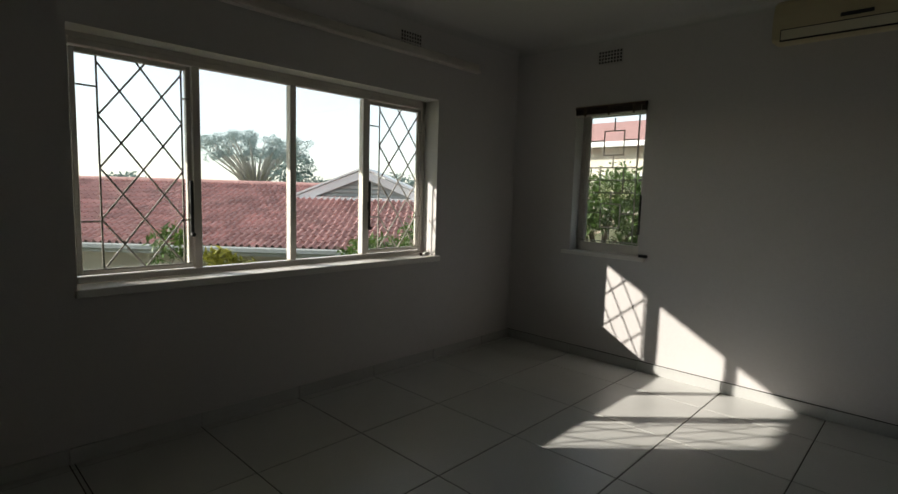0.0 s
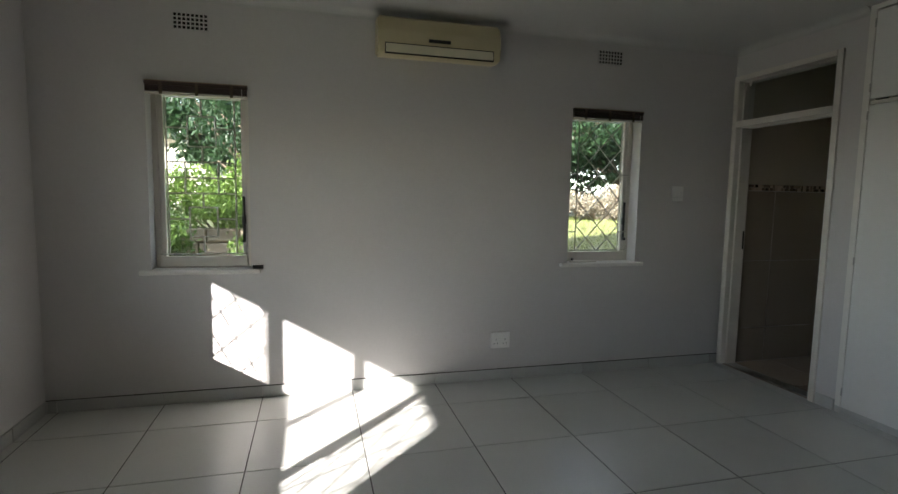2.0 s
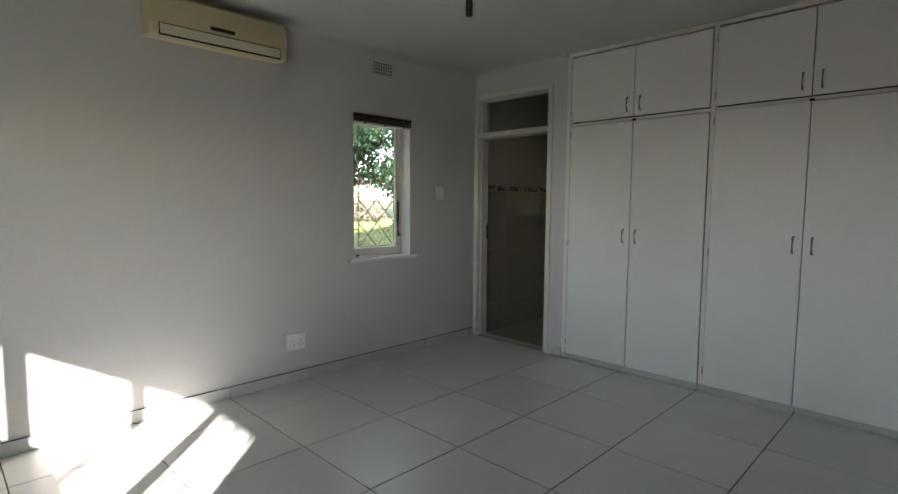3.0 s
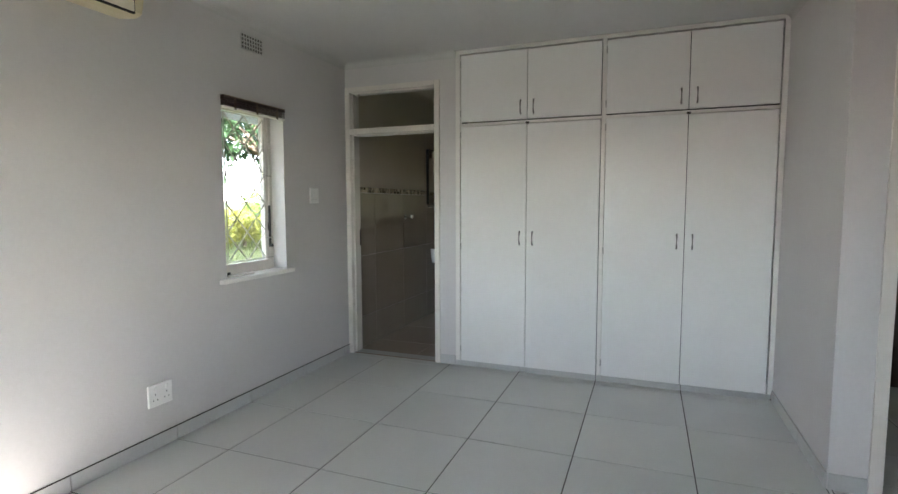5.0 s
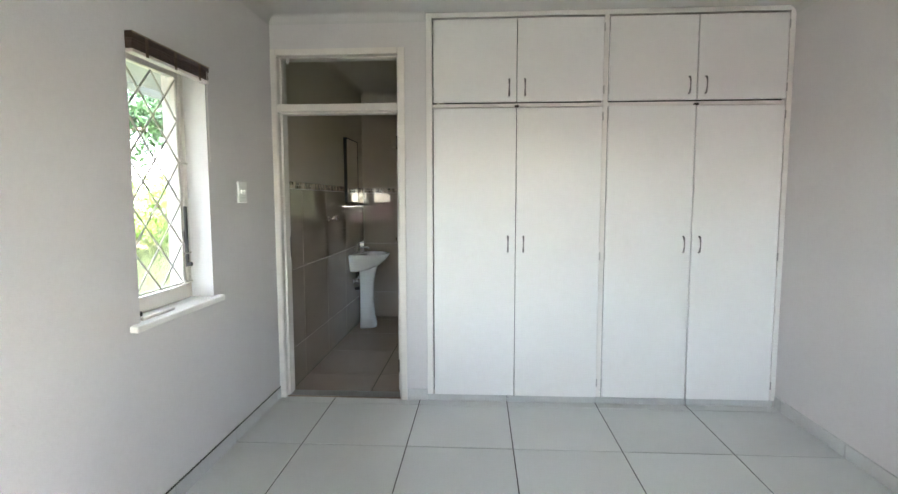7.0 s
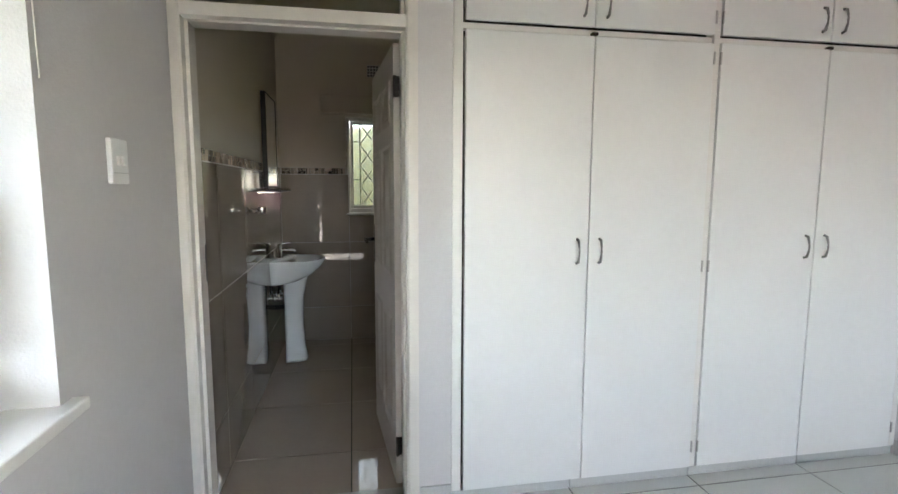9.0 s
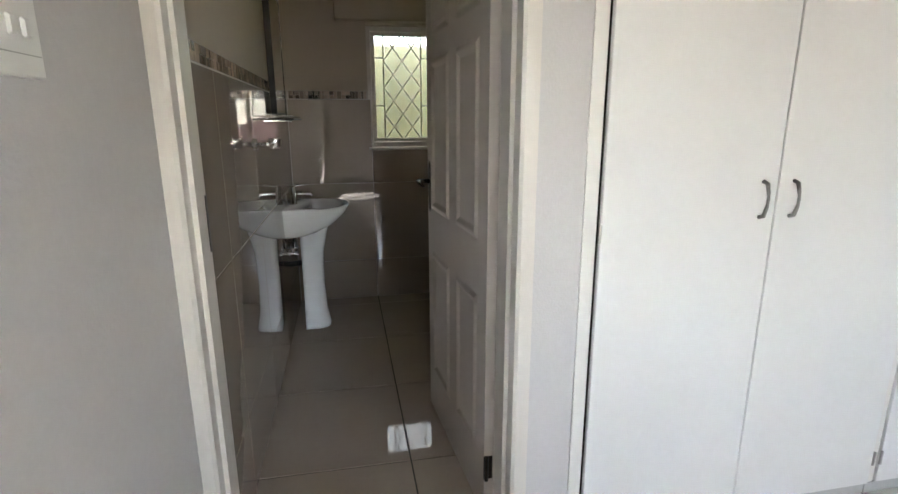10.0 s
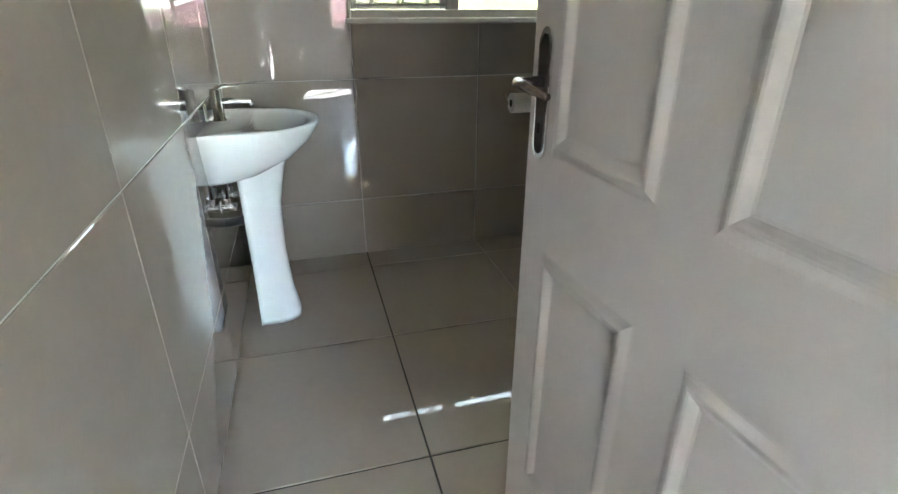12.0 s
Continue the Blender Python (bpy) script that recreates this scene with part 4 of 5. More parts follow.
bars_diamond("thin dark steel burglar bars in a diamond pattern", lambda u, v: pb(3.184 - u, bz0 + 0.05 + v, bd - 0.012), 0.42, 0.735, 2, 4.0, 0.075, (0.33, 0.78))
thing("curtain_pelmet", box(BE - 0.07, 2.05, 1.99, BE - 0.0005, 3.438, 2.138, bevel=0.004), M_BWALL, "cream painted box pelmet above the bathroom window", "pelmet")

# ---- house outside ----
house = empty("house_roof", (0, 2, 2.5), "white painted eaves and tiled roof over the rooms", "roof", kind="structure")
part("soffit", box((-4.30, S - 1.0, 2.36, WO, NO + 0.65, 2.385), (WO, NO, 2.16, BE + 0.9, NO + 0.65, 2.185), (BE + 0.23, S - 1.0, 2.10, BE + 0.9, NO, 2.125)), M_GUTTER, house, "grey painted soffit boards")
part("fascia", box((-4.325, S - 1.0, 2.30, -4.30, NO + 0.65, 2.46), (-4.30, NO + 0.65, 2.11, BE + 0.9, NO + 0.675, 2.52), (BE + 0.9, S - 1.0, 2.05, BE + 0.925, NO + 0.675, 2.30)), M_FASCIA, house)
rb = loft([[(-4.33, y, 2.45), (1.1, y, 4.3), (BE + 1.0, y, 2.40), (BE + 1.0, y, 2.30), (1.1, y, 4.2), (-4.33, y, 2.40)] for y in (S - 1.0, NO + 0.68)])
part("roof_slope", rb, M_ROOFT, house)

# ---- outside ground ----
def ground_z(x, y):
    t = min(max((-5.0 - x) / 4.5, 0), 1)
    t = t * t * (3 - 2 * t)
    far = max(0, -x - 22) * 0.02
    u = min(max((y - 5.0) / 6.5, 0), 1)
    n_rise = (1.15 * u * u * (3 - 2 * u) + min(max(0, y - 11.5) * 0.03, 0.8)) * (1 - t)
    return -0.42 - 1.9 * t + min(far, 1.5) + n_rise + 0.04 * math.sin(x * 0.9 + y * 0.7)


gx = sorted({*[-600, -300, -150, -90, -60, -45], *range(-34, 36, 1), 45, 60, 90, 150, 300, 600})
gy = sorted({*[-600, -300, -150, -80, -45], *range(-24, 40, 1), 50, 70, 100, 160, 300, 600})
gv = [(x, y, ground_z(x, y)) for y in gy for x in gx]
gf = [(j * len(gx) + i, j * len(gx) + i + 1, (j + 1) * len(gx) + i + 1, (j + 1) * len(gx) + i) for j in range(len(gy) - 1) for i in range(len(gx) - 1)]
gm = bpy.data.meshes.new("ground")
gm.from_pydata(gv, [], gf)
gm.materials.append(M_GROUND)
for p in gm.polygons:
    p.use_smooth = True
tagged(new("ground", gm), "grass and bare garden soil sloping away", "ground", kind="structure")


def grass(name, area, n, seed, hgt):
    r = random.Random(seed)
    v, f = [], []
    for _ in range(n):
        x, y = r.uniform(area[0], area[1]), r.uniform(area[2], area[3])
        a, h, w = r.uniform(0, 6.28), hgt * r.uniform(0.5, 1.3), r.uniform(0.004, 0.009)
        z = ground_z(x, y)
        k = len(v)
        dx, dy = math.cos(a) * w, math.sin(a) * w
        lx, ly = r.uniform(-0.5, 0.5) * h, r.uniform(-0.5, 0.5) * h
        v += [(x - dx, y - dy, z - 0.01), (x + dx, y + dy, z - 0.01), (x + lx, y + ly, z + h)]
        f.append((k, k + 1, k + 2))
    me = bpy.data.meshes.new(name)
    me.from_pydata(v, [], f)
    me.materials.append(M_GRASS)
    return tagged(new(name, me), "short sunlit lawn grass", "grass", kind="stuff")


grass("lawn_grass", (-1.0, 14.0, 5.0, 14.0), 110000, 3, 0.06)


def leaves(clumps, n, size, seed, droop=0.3):
    """Folded leaves scattered through round clumps (x, y, z, radius)."""
    r = random.Random(seed)
    v, f = [], []
    vol = [c[3] ** 2 for c in clumps]
    for _ in range(n):
        x, y, z, rad = r.choices(clumps, vol)[0]
        d = Vector((r.gauss(0, 1), r.gauss(0, 1), r.gauss(0, 1))).normalized() * rad * (r.uniform(0.35, 1.0) ** 0.5) * (1 + 0.25 * math.sin(7 * x + 5 * r.random()))
        c = Vector((x, y, z)) + Vector((d.x, d.y, d.z * 0.8))
        s = size * r.uniform(0.6, 1.35)
        q = Euler((r.uniform(-1.1, 1.1), r.uniform(-1.1, 1.1) + droop, r.uniform(0, 6.28))).to_matrix()
        k = len(v)
        for p in ((-s, 0, 0), (0, -0.38 * s, 0.10 * s), (s, 0, -0.12 * s), (0, 0.38 * s, 0.10 * s)):
            v.append(tuple(c + q @ Vector(p)))
        f += [(k, k + 1, k + 2), (k, k + 2, k + 3)]
    me = bpy.data.meshes.new("crown")
    me.from_pydata(v, [], f)
    return me


def plant(name, loc, label, category, trunk_h, trunk_r, spread, height, n_clump, clump_r, n_leaf, leaf_s, leaf_m, seed, bark=None, flat=False, group=""):
    """A tree or shrub: tapered trunk, limbs and a crown of many leaves."""
    r = random.Random(seed)
    x, y = loc
    z = ground_z(x, y)
    th = empty(name, (x, y, z), label, category, group)
    top = z + trunk_h
    bm = tube([(x, y, z - 0.15), (x + 0.04, y, z + trunk_h * 0.5), (x, y + 0.05, top)], [trunk_r * 1.4, trunk_r, trunk_r * 0.75], 9)
    clumps = []
    for i in range(n_clump):
        a = 2 * math.pi * (i * 0.618) + r.uniform(-0.4, 0.4)
        rr = spread * math.sqrt((i + 0.5) / n_clump)
        if flat:
            cz = top + (height - trunk_h) * r.uniform(0.62, 1.0) - 0.10 * rr
        else:
            cz = top + (height - trunk_h - clump_r) * r.uniform(0.0, 1.0) * (1.0 - 0.45 * (rr / spread) ** 2)
        c = (x + rr * math.cos(a), y + rr * math.sin(a), cz, clump_r * r.uniform(0.65, 1.25))
        clumps.append(c)
        mid = (x + 0.45 * rr * math.cos(a), y + 0.45 * rr * math.sin(a), top + 0.55 * (cz - top) - 0.05)
        tube([(x, y, top - 0.1 * trunk_h), mid, c[:3]], [trunk_r * 0.55, trunk_r * 0.32, trunk_r * 0.12], 6, bm)
    part("trunk", bm, bark or M_BARK, th, smooth=True)
    me = leaves(clumps, n_leaf, leaf_s, seed + 50)
    me.materials.append(leaf_m)
    cr = new("crown", me)
    cr.parent = th
    cr.matrix_parent_inverse = th.matrix_basis.inverted()
    return th


# shrubs and trees behind the narrow windows
plant("shrub", (-2.5, 8.95), "leafy green garden shrub on the stone bank", "shrub", 0.35, 0.04, 0.95, 1.85, 20, 0.34, 7200, 0.05, M_LEAFG, 11, group="garden shrubs")
plant("shrub", (-3.65, 7.4), "leafy green garden shrub by the wall", "shrub", 0.35, 0.04, 0.85, 2.3, 20, 0.40, 7500, 0.05, M_LEAF, 12, group="garden shrubs")
plant("tree", (-2.1, 13.0), "broad dark green garden tree", "tree", 0.30, 0.14, 1.8, 4.9, 38, 0.50, 5000, 0.085, M_LEAFD, 47)
plant("shrub", (-1.72, 6.3), "low bright green plant before the stone bank", "shrub", 0.15, 0.03, 0.36, 1.42, 11, 0.22, 2600, 0.045, M_LEAFG, 48, group="garden shrubs")
plant("shrub", (-0.9, 8.6), "leafy green garden shrub by the wall", "shrub", 0.2, 0.04, 0.6, 1.0, 12, 0.30, 3600, 0.05, M_LEAF, 13, group="garden shrubs")
plant("shrub", (-1.6, 5.35), "low leafy plant below the window", "shrub", 0.10, 0.02, 0.35, 0.75, 7, 0.20, 1300, 0.045, M_LEAF, 14, group="garden shrubs")
plant("tree", (-0.6, 11.0), "broad dark green garden tree", "tree", 1.6, 0.12, 2.2, 5.0, 24, 0.75, 9000, 0.09, M_LEAFD, 15)
plant("tree", (5.6, 14.6), "broad dark green garden tree", "tree", 1.7, 0.16, 2.8, 4.8, 26, 0.80, 9000, 0.10, M_LEAFD, 16)
plant("tree", (2.2, 15.5), "broad dark green garden tree", "tree", 1.7, 0.16, 2.6, 4.6, 24, 0.85, 8000, 0.10, M_LEAFD, 17)
plant("shrub", (5.0, 12.7), "pale blossoming shrub on the lawn edge", "shrub", 0.15, 0.03, 1.0, 1.15, 16, 0.34, 4800, 0.05, M_LEAFP, 18, group="garden shrubs")
plant("shrub", (3.4, 12.9), "pale blossoming shrub on the lawn edge", "shrub", 0.15, 0.03, 1.0, 1.1, 16, 0.34, 4200, 0.05, M_LEAFP, 19, group="garden shrubs")
plant("shrub", (7.0, 9.4), "bright green garden shrub on the lawn", "shrub", 0.2, 0.04, 0.5, 1.0, 10, 0.24, 1500, 0.055, M_LEAFY, 20, group="garden shrubs")
plant("shrub", (8.6, 9.2), "bright green garden shrub on the lawn", "shrub", 0.3, 0.04, 1.1, 1.9, 18, 0.36, 5600, 0.055, M_LEAFG, 21, group="garden shrubs")
plant("tree", (8.4, 15.0), "broad dark green garden tree", "tree", 1.2, 0.16, 2.6, 4.6, 24, 0.85, 5200, 0.14, M_LEAFD, 41)
plant("tree", (11.5, 12.5), "broad dark green garden tree", "tree", 2.3, 0.16, 2.4, 5.4, 22, 0.80, 4600, 0.14, M_LEAFD, 42)
plant("tree", (3.4, 18.0), "broad dark green garden tree", "tree", 0.8, 0.16, 2.8, 4.0, 24, 0.90, 5200, 0.14, M_LEAFD, 43)
plant("tree", (14.0, 9.0), "broad yellow-green garden tree", "tree", 1.0, 0.16, 2.4, 4.2, 22, 0.80, 4600, 0.14, M_LEAFY, 44)
plant("tree", (-3.5, 14.5), "broad dark green garden tree", "tree", 1.3, 0.14, 1.2, 4.6, 16, 0.6, 3000, 0.14, M_LEAFD, 45)
plant("shrub", (6.8, 12.6), "pale blossoming shrub on the lawn edge", "shrub", 0.15, 0.03, 1.0, 1.15, 16, 0.34, 4800, 0.05, M_LEAFP, 46, group="garden shrubs")
# plants below the wide window
plant("shrub", (-4.87, 2.10), "yellow-green leafy plant below the window", "shrub", 0.6, 0.03, 0.24, 1.34, 9, 0.14, 1200, 0.045, M_LEAFY, 22, group="garden shrubs")
plant("shrub", (-5.25, 1.70), "feathery green plant below the window", "shrub", 0.4, 0.03, 0.32, 1.45, 9, 0.18, 1500, 0.045, M_LEAF, 23, group="garden shrubs")
plant("shrub", (-5.0, 5.0), "feathery green plant below the window", "shrub", 0.4, 0.03, 0.8, 1.35, 14, 0.26, 3600, 0.05, M_LEAF, 24, group="garden shrubs")
for k in range(6):
    yk = -7.6 + 1.55 * k
    plant("shrub", (0.165 + 0.687 * -9.2 + 0.7266 * yk, -0.059 + 0.7266 * 9.2 + 0.687 * yk), "leafy green shrub along the neighbouring house", "shrub", 0.5, 0.05, 0.75, 2.25, 16, 0.34, 3000, 0.075, M_LEAF, 60 + k, group="garden shrubs")
# far trees to the west, leaf colours paled and blued to stand in for haze
plant("tree", (-44, 21.5), "far flat-topped thorn tree with pale bare limbs and leaves paled as haze", "tree", 2.6, 0.22, 4.7, 7.9, 70, 0.60, 15000, 0.085, M_LEAFT, 31, M_BARKW, True)
plant("tree", (-34, 20.5), "far dark green tree with leaves paled as haze", "tree", 1.8, 0.25, 2.6, 6.2, 20, 0.85, 4200, 0.17, M_LEAFF, 32)
plant("tree", (-36, 9.6), "far dark green tree with leaves paled as haze", "tree", 1.6, 0.25, 2.2, 5.2, 18, 0.75, 3600, 0.17, M_LEAFF, 33)
plant("tree", (-32, 32), "far dark green tree with leaves paled as haze", "tree", 1.8, 0.25, 3.4, 6.4, 22, 0.95, 4200, 0.19, M_LEAFF, 34)
plant("tree", (-36.5, 29.5), "far dark green tree with leaves paled as haze", "tree", 1.6, 0.25, 2.6, 5.4, 20, 0.85, 3600, 0.18, M_LEAFF, 37)
plant("tree", (-24, 34), "far dark green tree with leaves paled as haze", "tree", 1.8, 0.25, 3.2, 5.6, 22, 0.95, 4200, 0.19, M_LEAFF, 35)
plant("tree", (-48, 5.5), "far dark green tree with leaves paled as haze", "tree", 1.6, 0.25, 3.0, 4.4, 18, 0.95, 3600, 0.19, M_LEAFF, 36)

# garden path and bank behind the first narrow window
pave = tagged(new("garden_path"), "sandy paving slabs of the garden path", "path", kind="structure")
pave.location = (0, 0, 0)
rp = random.Random(9)
for i in range(7):
    for j in range(3):
        x, y = -3.6 + i * 0.62, 4.75 + j * 0.52
        piece("slab", 0.60, 0.50, 0.05, M_PAVE, pave, pose(x, y, ground_z(x, y) + 0.035, rp.uniform(-1, 1), rp.uniform(-1, 1), rp.uniform(-1, 1)), 0.008)


# stone bank behind the path
bank = tagged(new("garden_bank"), "low bank of rough sandstone blocks holding the garden slope", "stone bank", kind="structure")
part("core", box(-3.05, 8.28, -0.5, -1.25, 8.6, 0.86, bevel=0.03), M_GROUND, bank)
rk = random.Random(12)
for row in range(6):
    bx0 = -3.1 + 0.16 * (row % 2)
    while bx0 < -1.3:
        bw0 = rk.uniform(0.28, 0.46)
        piece("stone", round(bw0 - 0.015, 2), 0.195, 0.11, M_PAVE, bank, pose(bx0 + bw0 / 2, 7.96 + 0.04 * row, -0.25 + 0.205 * row, 78 + rk.uniform(-4, 4), rk.uniform(-2, 2), rk.uniform(-4, 4)), 0.02)
        bx0 += bw0


# ---- neighbouring house to the west, turned to face the corner of this one ----
TURNED = pose(0.165, -0.059, 0, 0, 0, -46.6)
EX, EZ, RX, RZ = -10.0, 0.20, -14.3, 1.40
NY0, NY1 = -15.0, 2.6
nb = empty("neighbour_house", (0, 0, 0), "neighbouring house with a red tiled roof", "house")
GY, GH, GZ0, GZ1, GXF = -2.22, 1.95, 1.09, 1.85, -13.2
part("wall", box(-18.4, NY0 + 0.6, -2.6, -12.0, NY1 - 0.6, 0.12), M_PLASTER, nb)
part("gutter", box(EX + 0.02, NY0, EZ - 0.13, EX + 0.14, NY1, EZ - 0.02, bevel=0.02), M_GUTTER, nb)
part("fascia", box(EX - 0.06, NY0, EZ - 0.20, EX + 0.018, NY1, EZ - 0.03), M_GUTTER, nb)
deck = loft([[(EX, y, EZ - 0.06), (RX, y, RZ - 0.06), (2 * RX - EX, y, EZ - 0.06), (RX, y, EZ - 0.10)] for y in (NY0, GY)])
loft([[(EX, y, EZ - 0.06), (GXF - 0.15, y, GZ0 - 0.06), (2 * RX - EX, y, EZ - 0.07), (RX, y, EZ - 0.11)] for y in (GY, NY1)], deck)
roof = part("roof", deck, M_ROOFJ, nb)
slope = math.atan2(RZ - EZ, EX - RX)
slen = math.hypot(RZ - EZ, EX - RX)
TW, TL = 0.30, 0.335


def tile_verts():
    """A double roman tile: two rounded rolls with flat pans between."""
    v, f = [], []
    prof = []
    for c in (-0.115, 0.035):
        prof += [(c - 0.040, 0.0), (c - 0.028, 0.038), (c, 0.054), (c + 0.028, 0.038), (c + 0.040, 0.0)]
    prof = [(-0.157, 0.004)] + prof + [(0.152, 0.0)]
    for s, lift in ((0.0, 0.034), (TL + 0.05, 0.0)):
        for u, h in prof:
            v.append((u, s, h + lift))
    for u, h in prof:
        v.append((u, 0.0, h + 0.006))
    n = len(prof)
    for i in range(n - 1):
        f.append((i, i + 1, n + i + 1, n + i))
        f.append((2 * n + i, 2 * n + i + 1, i + 1, i))
    return v, f


tv, tf = tile_verts()
tile_me = bpy.data.meshes.new("roof_tile")
tile_me.from_pydata(tv, [], tf)
tile_me.materials.append(M_ROOFT)
jv, jf = [], []
rt = random.Random(2)
rows_n = int(slen / TL)
for rr in range(rows_n + 1):
    for cc in range(int((NY1 - NY0) / TW)):
        s = rr * TL
        yy = NY0 + 0.15 + cc * TW
        m = Matrix.Translation((EX + 0.05 - s * math.cos(slope), yy, EZ + s * math.sin(slope) - 0.03)) @ Matrix.Rotation(radians(90), 4, 'Z') @ Matrix.Rotation(slope, 4, 'X') @ Matrix.Rotation(radians(rt.uniform(-0.8, 0.8)), 4, 'Z')
        if yy > GY and s * math.cos(slope) > EX - GXF - 0.1:
            continue
        if -6.6 < yy:
            ob = new("roof_tile", tile_me)
            ob.parent = roof
            ob.matrix_basis = m
        else:
            k = len(jv)
            jv += [tuple(m @ Vector(p)) for p in tv]
            jf += [tuple(k + i for i in q) for q in tf]
jm = bpy.data.meshes.new("roof_tiles_rest")
jm.from_pydata(jv, [], jf)
jm.materials.append(M_ROOFJ)
jo = new("roof_tiles_rest", jm)
jo.parent = nb
tagged(jo, kind="stuff")
part("ridge", tube([(RX, NY0, RZ), (RX, (NY0 + GY) / 2, RZ + 0.01), (RX, GY, RZ)], 0.10, 10), M_ROOFT, nb)
nb.matrix_basis = TURNED

# louvred gablet standing on the roof slope
wing = empty("roof_gablet", (0, 0, 0), "white-edged louvred gablet on the neighbouring red roof", "gable")
part("sill_board", box(GXF - 0.10, GY - GH + 0.02, GZ0 - 0.03, GXF + 0.05, GY + GH - 0.02, GZ0 + 0.05, bevel=0.006), M_FASCIA, wing, "white sill board")
gab = loft([[(x, GY - GH + 0.25, GZ0), (x, GY + GH - 0.25, GZ0), (x, GY, GZ1 - 0.10)] for x in (GXF - 0.12, GXF - 0.18)])
part("gable", gab, M_LOUVRE, wing)
for k in range(7):
    z = GZ0 + 0.06 + k * 0.105
    w = (GZ1 - 0.14 - z) / (GZ1 - GZ0) * GH
    if w > 0.15:
        part("gable_board", box(GXF - 0.125, GY - w, z, GXF - 0.07, GY + w, z + 0.07, bevel=0.006), M_LOUVRE, wing)
for sg in (-1, 1):
    p0, p1 = Vector((0, GY + sg * GH, GZ0 - 0.05)), Vector((0, GY, GZ1))
    bm = loft([[(x, p0.y, p0.z), (x, p1.y, p1.z), (x, p1.y, p1.z - 0.20), (x, p0.y - sg * 0.05, p0.z - 0.17)] for x in (GXF + 0.02, GXF - 0.03)])
    part("barge_board", bm, M_FASCIA, wing, "white barge board")
    bm = loft([[(x, p0.y, p0.z + 0.02), (x, p1.y, p1.z + 0.02), (x, p1.y, p1.z + 0.07), (x, p0.y, p0.z + 0.07)] for x in (GXF + 0.06, GXF - 2.4)])
    part("roof", bm, M_FASCIA, wing, "pale sheet roof")
wing.matrix_basis = TURNED

# house beyond the garden to the north
nh = empty("north_house", (-8, 22, 0), "pale plastered house beyond the garden", "house")
part("wall", box(-14, 20, -0.8, -3.4, 27, 3.5), M_PLASTER, nh)
part("roof", loft([[(x, 19.3, 3.45), (x, 23.5, 4.9), (x, 27.7, 3.45), (x, 23.5, 4.7)] for x in (-14.6, -2.8)]), M_ROOFJ, nh)
part("fascia", box(-14.6, 19.22, 3.32, -2.8, 19.30, 3.52), M_FASCIA, nh)
for x in (-12.4, -9.4):
    # solid near-black block, the shade of the room behind put into its colour
    w = part("window", box(x, 19.94, 1.0, x + 1.3, 20.01, 2.2), M_SHADE, nh)
    part("frame", box((x - 0.06, 19.92, 0.94, x, 20.0, 2.26), (x + 1.3, 19.92, 0.94, x + 1.36, 20.0, 2.26), (x, 19.92, 2.2, x + 1.3, 20.0, 2.26), (x, 19.92, 0.94, x + 1.3, 20.0, 1.0), (x + 0.62, 19.92, 1.0, x + 0.68, 20.0, 2.2)), M_FASCIA, w)
thing("garden_wall", box(-16, 19.0, -0.6, 18, 19.22, 0.75, bevel=0.02), M_PAVE, "pale plastered garden boundary wall", "garden wall", kind="structure")
thing("boundary_wall_east", box(6.4, -8, -0.8, 6.6, 6.6, 2.06, bevel=0.02), M_YARD, "pale yellow-green plastered wall outside the bathroom", "garden wall", kind="structure")

# ---- tiles last: bedroom floor ----
TP = 0.603
GAP = 0.006


def lay_floor(parent, name, x0, x1, y0, y1, bx_, by_, px, py, material, skip=None):
    xs, ys = cuts(x0, x1, bx_, px), cuts(y0, y1, by_, py)
    for i in range(len(xs) - 1):
        for j in range(len(ys) - 1):
            a0, a1, b0, b1 = xs[i], xs[i + 1], ys[j], ys[j + 1]
            if a1 - a0 < 0.012 or b1 - b0 < 0.012 or (skip and skip((a0 + a1) / 2, (b0 + b1) / 2)):
                continue
            piece(name, round(a1 - a0 - GAP, 4), round(b1 - b0 - GAP, 4), 0.009, material, parent, pose((a0 + a1) / 2, (b0 + b1) / 2, 0.0))


lay_floor(floor, "floor_tile", W, 2.262, STUB_Y, N, -0.25, 2.228, TP, TP, M_TILE)
lay_floor(floor, "floor_tile", W, STUB_X + 0.13, S, STUB_Y, -0.25, 2.228, TP, TP, M_TILE)
lay_floor(floor, "floor_tile", STUB_X + 0.13, 2.9, S, STUB_Y - 0.16, -0.25, 2.228, TP, TP, M_TILE)
BPX = 0.632
lay_floor(bfloor, "floor_tile", 2.262, BE, BS, BN, 2.760, 3.209, BPX, 0.603, M_BFLOOR, lambda x, y: x < 3.0 and y < 2.60)

# skirting tiles
SK = 0.078
sk = tagged(new("baseboard"), "grey tile skirting along the bedroom walls", "skirting", kind="structure")


def skirt_run(a, b, fixed, axis, base, face):
    """Tiles along x (axis 0) or y (axis 1) on the wall at fixed; face: the way they look, degrees about z."""
    cs = cuts(a, b, base, TP)
    for u0, u1 in zip(cs, cs[1:]):
        if u1 - u0 < 0.012:
            continue
        c = (u0 + u1) / 2
        loc = (c, fixed) if axis == 0 else (fixed, c)
        piece("skirting_tile", round(u1 - u0 - 0.006, 4), SK, 0.0095, M_SKIRT, sk, pose(loc[0], loc[1], 0.0005 + SK / 2, 90, 0, face))


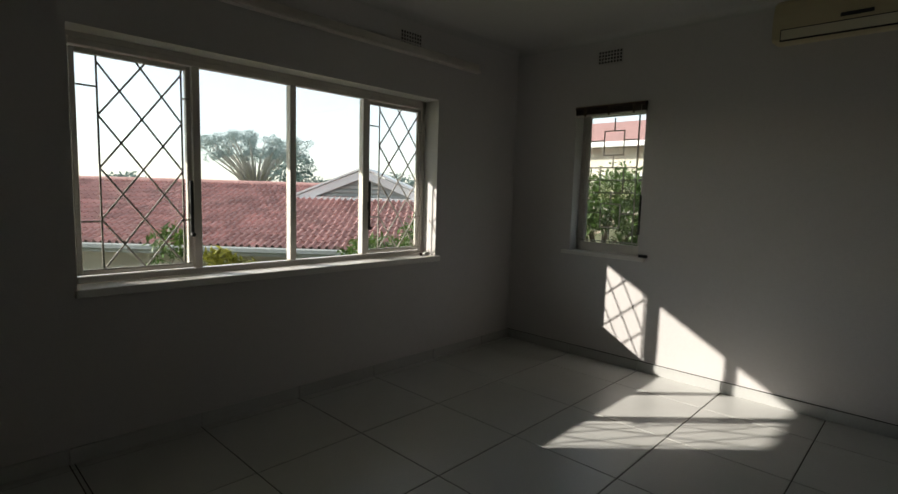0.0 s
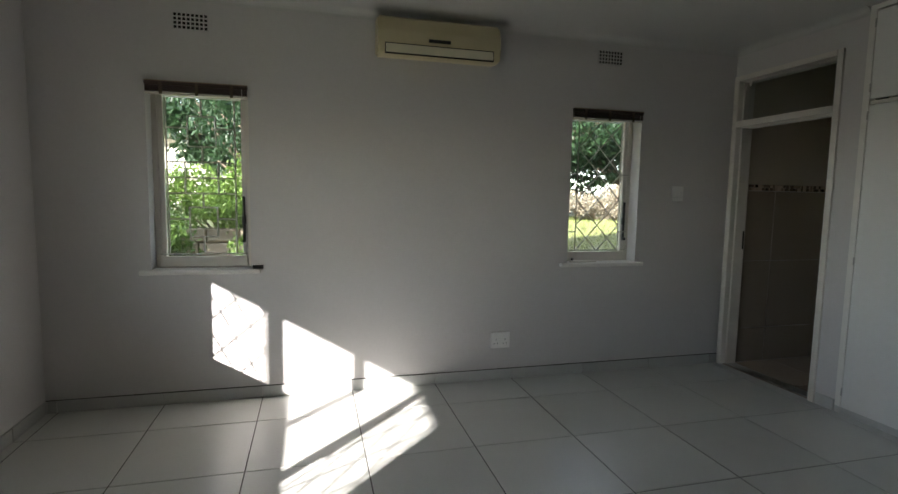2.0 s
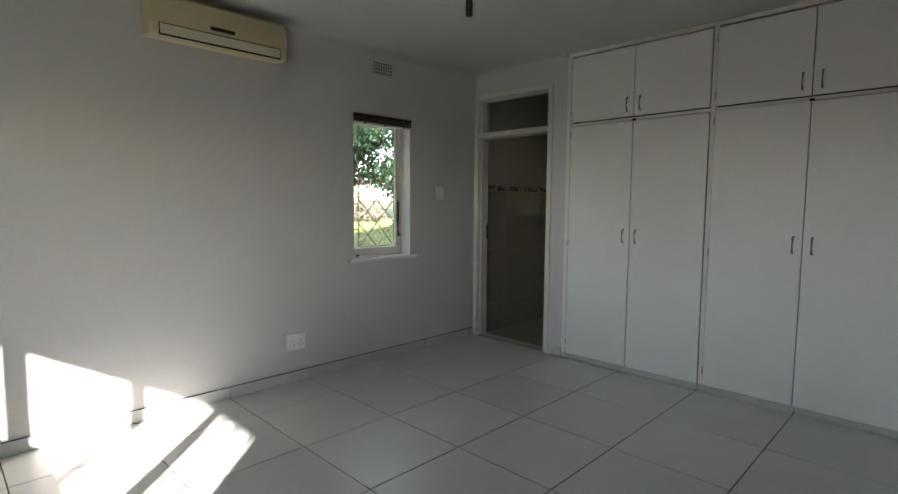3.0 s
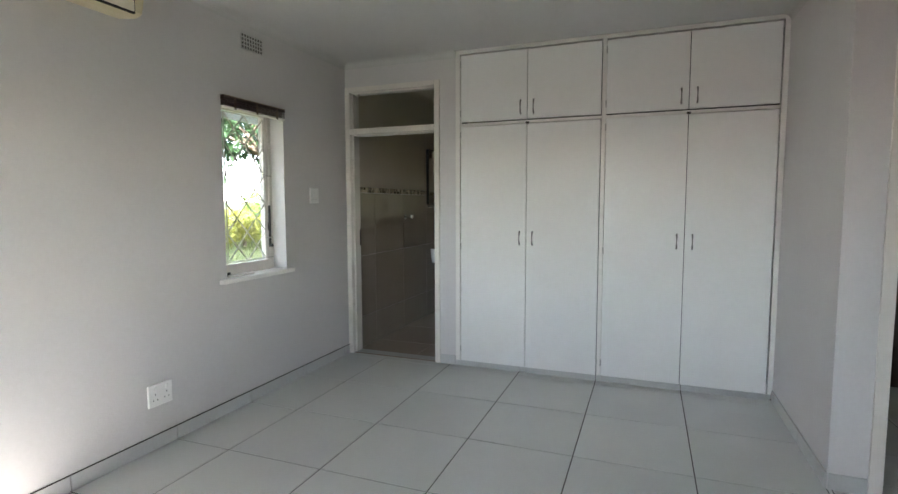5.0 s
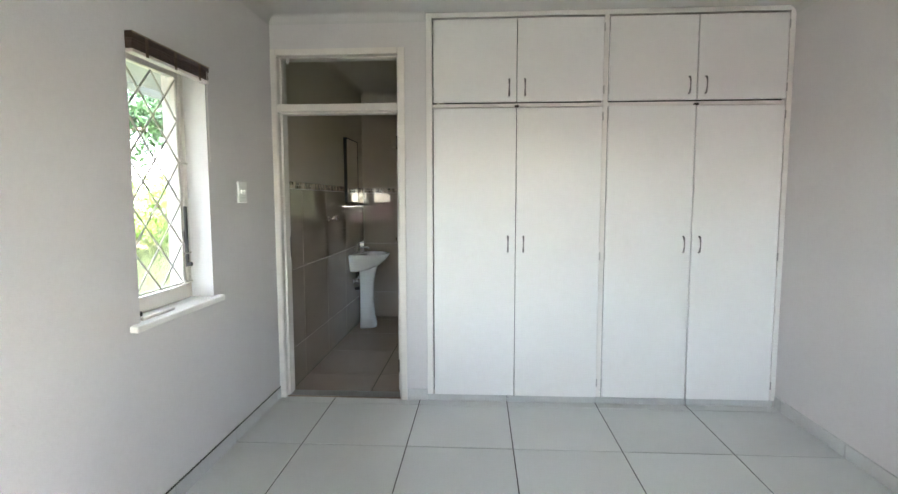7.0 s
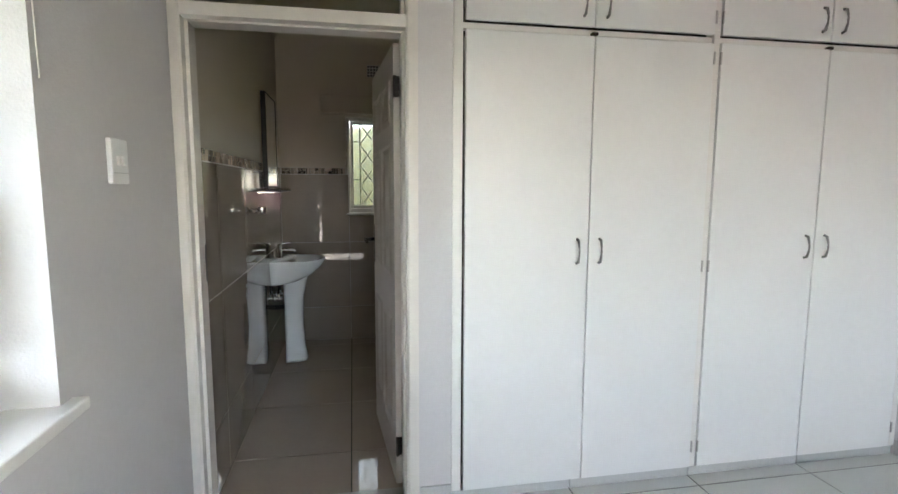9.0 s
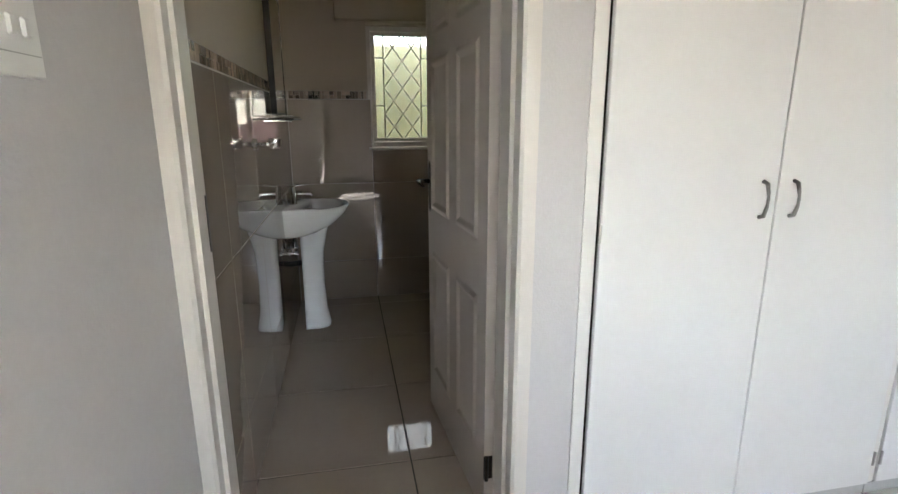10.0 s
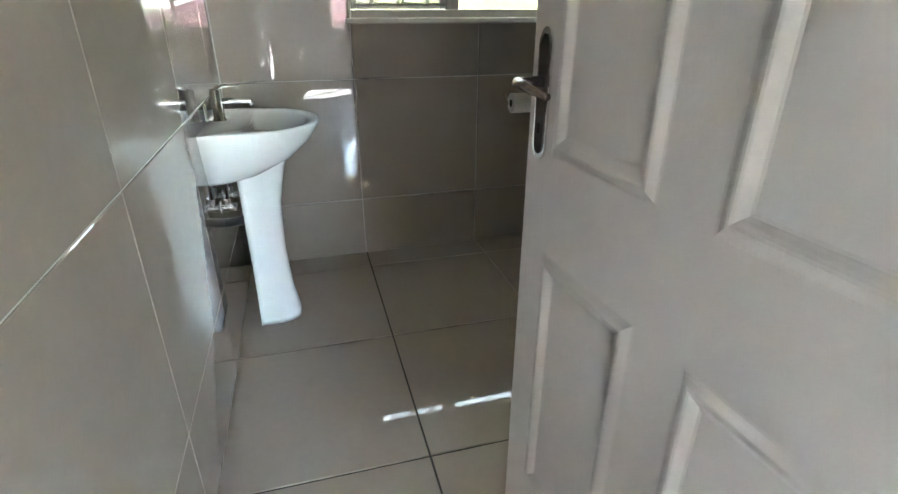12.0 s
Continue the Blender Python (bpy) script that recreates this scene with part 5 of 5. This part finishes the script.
skirt_run(W + 0.01, E - 0.015, N - 0.010, 0, -0.25, 0)
skirt_run(S, N - 0.011, W + 0.010, 1, 2.228, 90)
skirt_run(2.778, 2.919, E - 0.010, 1, 0, -90)
skirt_run(STUB_X, E - 0.011, STUB_Y + 0.010, 0, -0.25, 180)
skirt_run(S, -0.63, STUB_X - 0.010, 1, 2.228, -90)
skirt_run(0.282, STUB_Y, STUB_X - 0.010, 1, 0, -90)
pls = tagged(new("baseboard_plinth"), "grey tile plinth under the wardrobe", "skirting", kind="structure")
cs = cuts(STUB_Y + 0.0105, 2.777, 2.228, TP)
for u0, u1 in zip(cs, cs[1:]):
    piece("plinth_tile", round(u1 - u0 - 0.004, 4), 0.042, 0.02, M_SKIRT, pls, pose(E - 0.003, (u0 + u1) / 2, 0.0215, 90, 0, -90))
thing("baseboard_cap", box((W + 0.0005, N - 0.0102, SK + 0.001, E - 0.016, N - 0.0005, SK + 0.0035)), M_GROUT, "dark joint on top of the skirting", "skirting", kind="structure")

# bathroom wall tiles
ROWZ = (0.0, 0.298, 0.880, 1.472)
wall_grout = thing("wall_bath_tile_bed", box((BX0 + 0.023, BN - 0.001, 0.0, BE - 0.001, N - 0.0285, 1.530), (BE - 0.006, 2.0, 0.0, BE - 0.0005, BN - 0.001, 1.135), (BE - 0.006, WIN_B[1] + 0.002, 1.135, BE - 0.0005, BN - 0.001, 1.530)), M_GROUT_PALE, "glossy beige bathroom wall tiles with pale joints", "wall tiles", kind="structure")
xs = cuts(BX0 + 0.024, BE - 0.009, 2.695, 0.630)
for a, b in zip(xs, xs[1:]):
    for z0_, z1_ in zip(ROWZ, ROWZ[1:]):
        piece("wall_tile", round(b - a - 0.004, 4), round(z1_ - z0_ - 0.004, 4), 0.006, M_BTILE, wall_grout, pose((a + b) / 2, BN - 0.004, (z0_ + z1_) / 2, 90, 0, 0))
ys = cuts(2.0, BN - 0.006, 3.212, 0.600)
for a, b in zip(ys, ys[1:]):
    for z0_, z1_ in zip(ROWZ, ROWZ[1:]):
        if a < WIN_B[1] - 0.03 and z1_ > 1.2:
            z1_ = 1.116
        piece("wall_tile", round(b - a - 0.004, 4), round(z1_ - z0_ - 0.004, 4), 0.006, M_BTILE, wall_grout, pose(BE - 0.009, (a + b) / 2, (z0_ + z1_) / 2, 90, 0, -90))
strip = tagged(new("trim_mosaic"), "brown and cream mosaic border strip above the tiles", "mosaic border", kind="structure")
rm = random.Random(6)
x = BX0 + 0.03
while x < BE - 0.03:
    w = rm.choice((0.014, 0.022, 0.03))
    if rm.random() < 0.5:
        piece("mosaic_tile", w - 0.002, 0.050, 0.005, M_MOSA, strip, pose(x + w / 2, BN - 0.005, 1.501, 90, 0, 0), 0.001)
    else:
        for zz in (1.488, 1.514):
            piece("mosaic_tile", w - 0.002, 0.024, 0.005, M_MOSA, strip, pose(x + w / 2, BN - 0.005, zz, 90, 0, 0), 0.001)
    x += w
y = WIN_B[1] + 0.01
while y < BN - 0.03:
    w = rm.choice((0.014, 0.022, 0.03))
    if rm.random() < 0.5:
        piece("mosaic_tile", w - 0.002, 0.050, 0.005, M_MOSA, strip, pose(BE - 0.010, y + w / 2, 1.501, 90, 0, -90), 0.001)
    else:
        for zz in (1.488, 1.514):
            piece("mosaic_tile", w - 0.002, 0.024, 0.005, M_MOSA, strip, pose(BE - 0.010, y + w / 2, zz, 90, 0, -90), 0.001)
    y += w
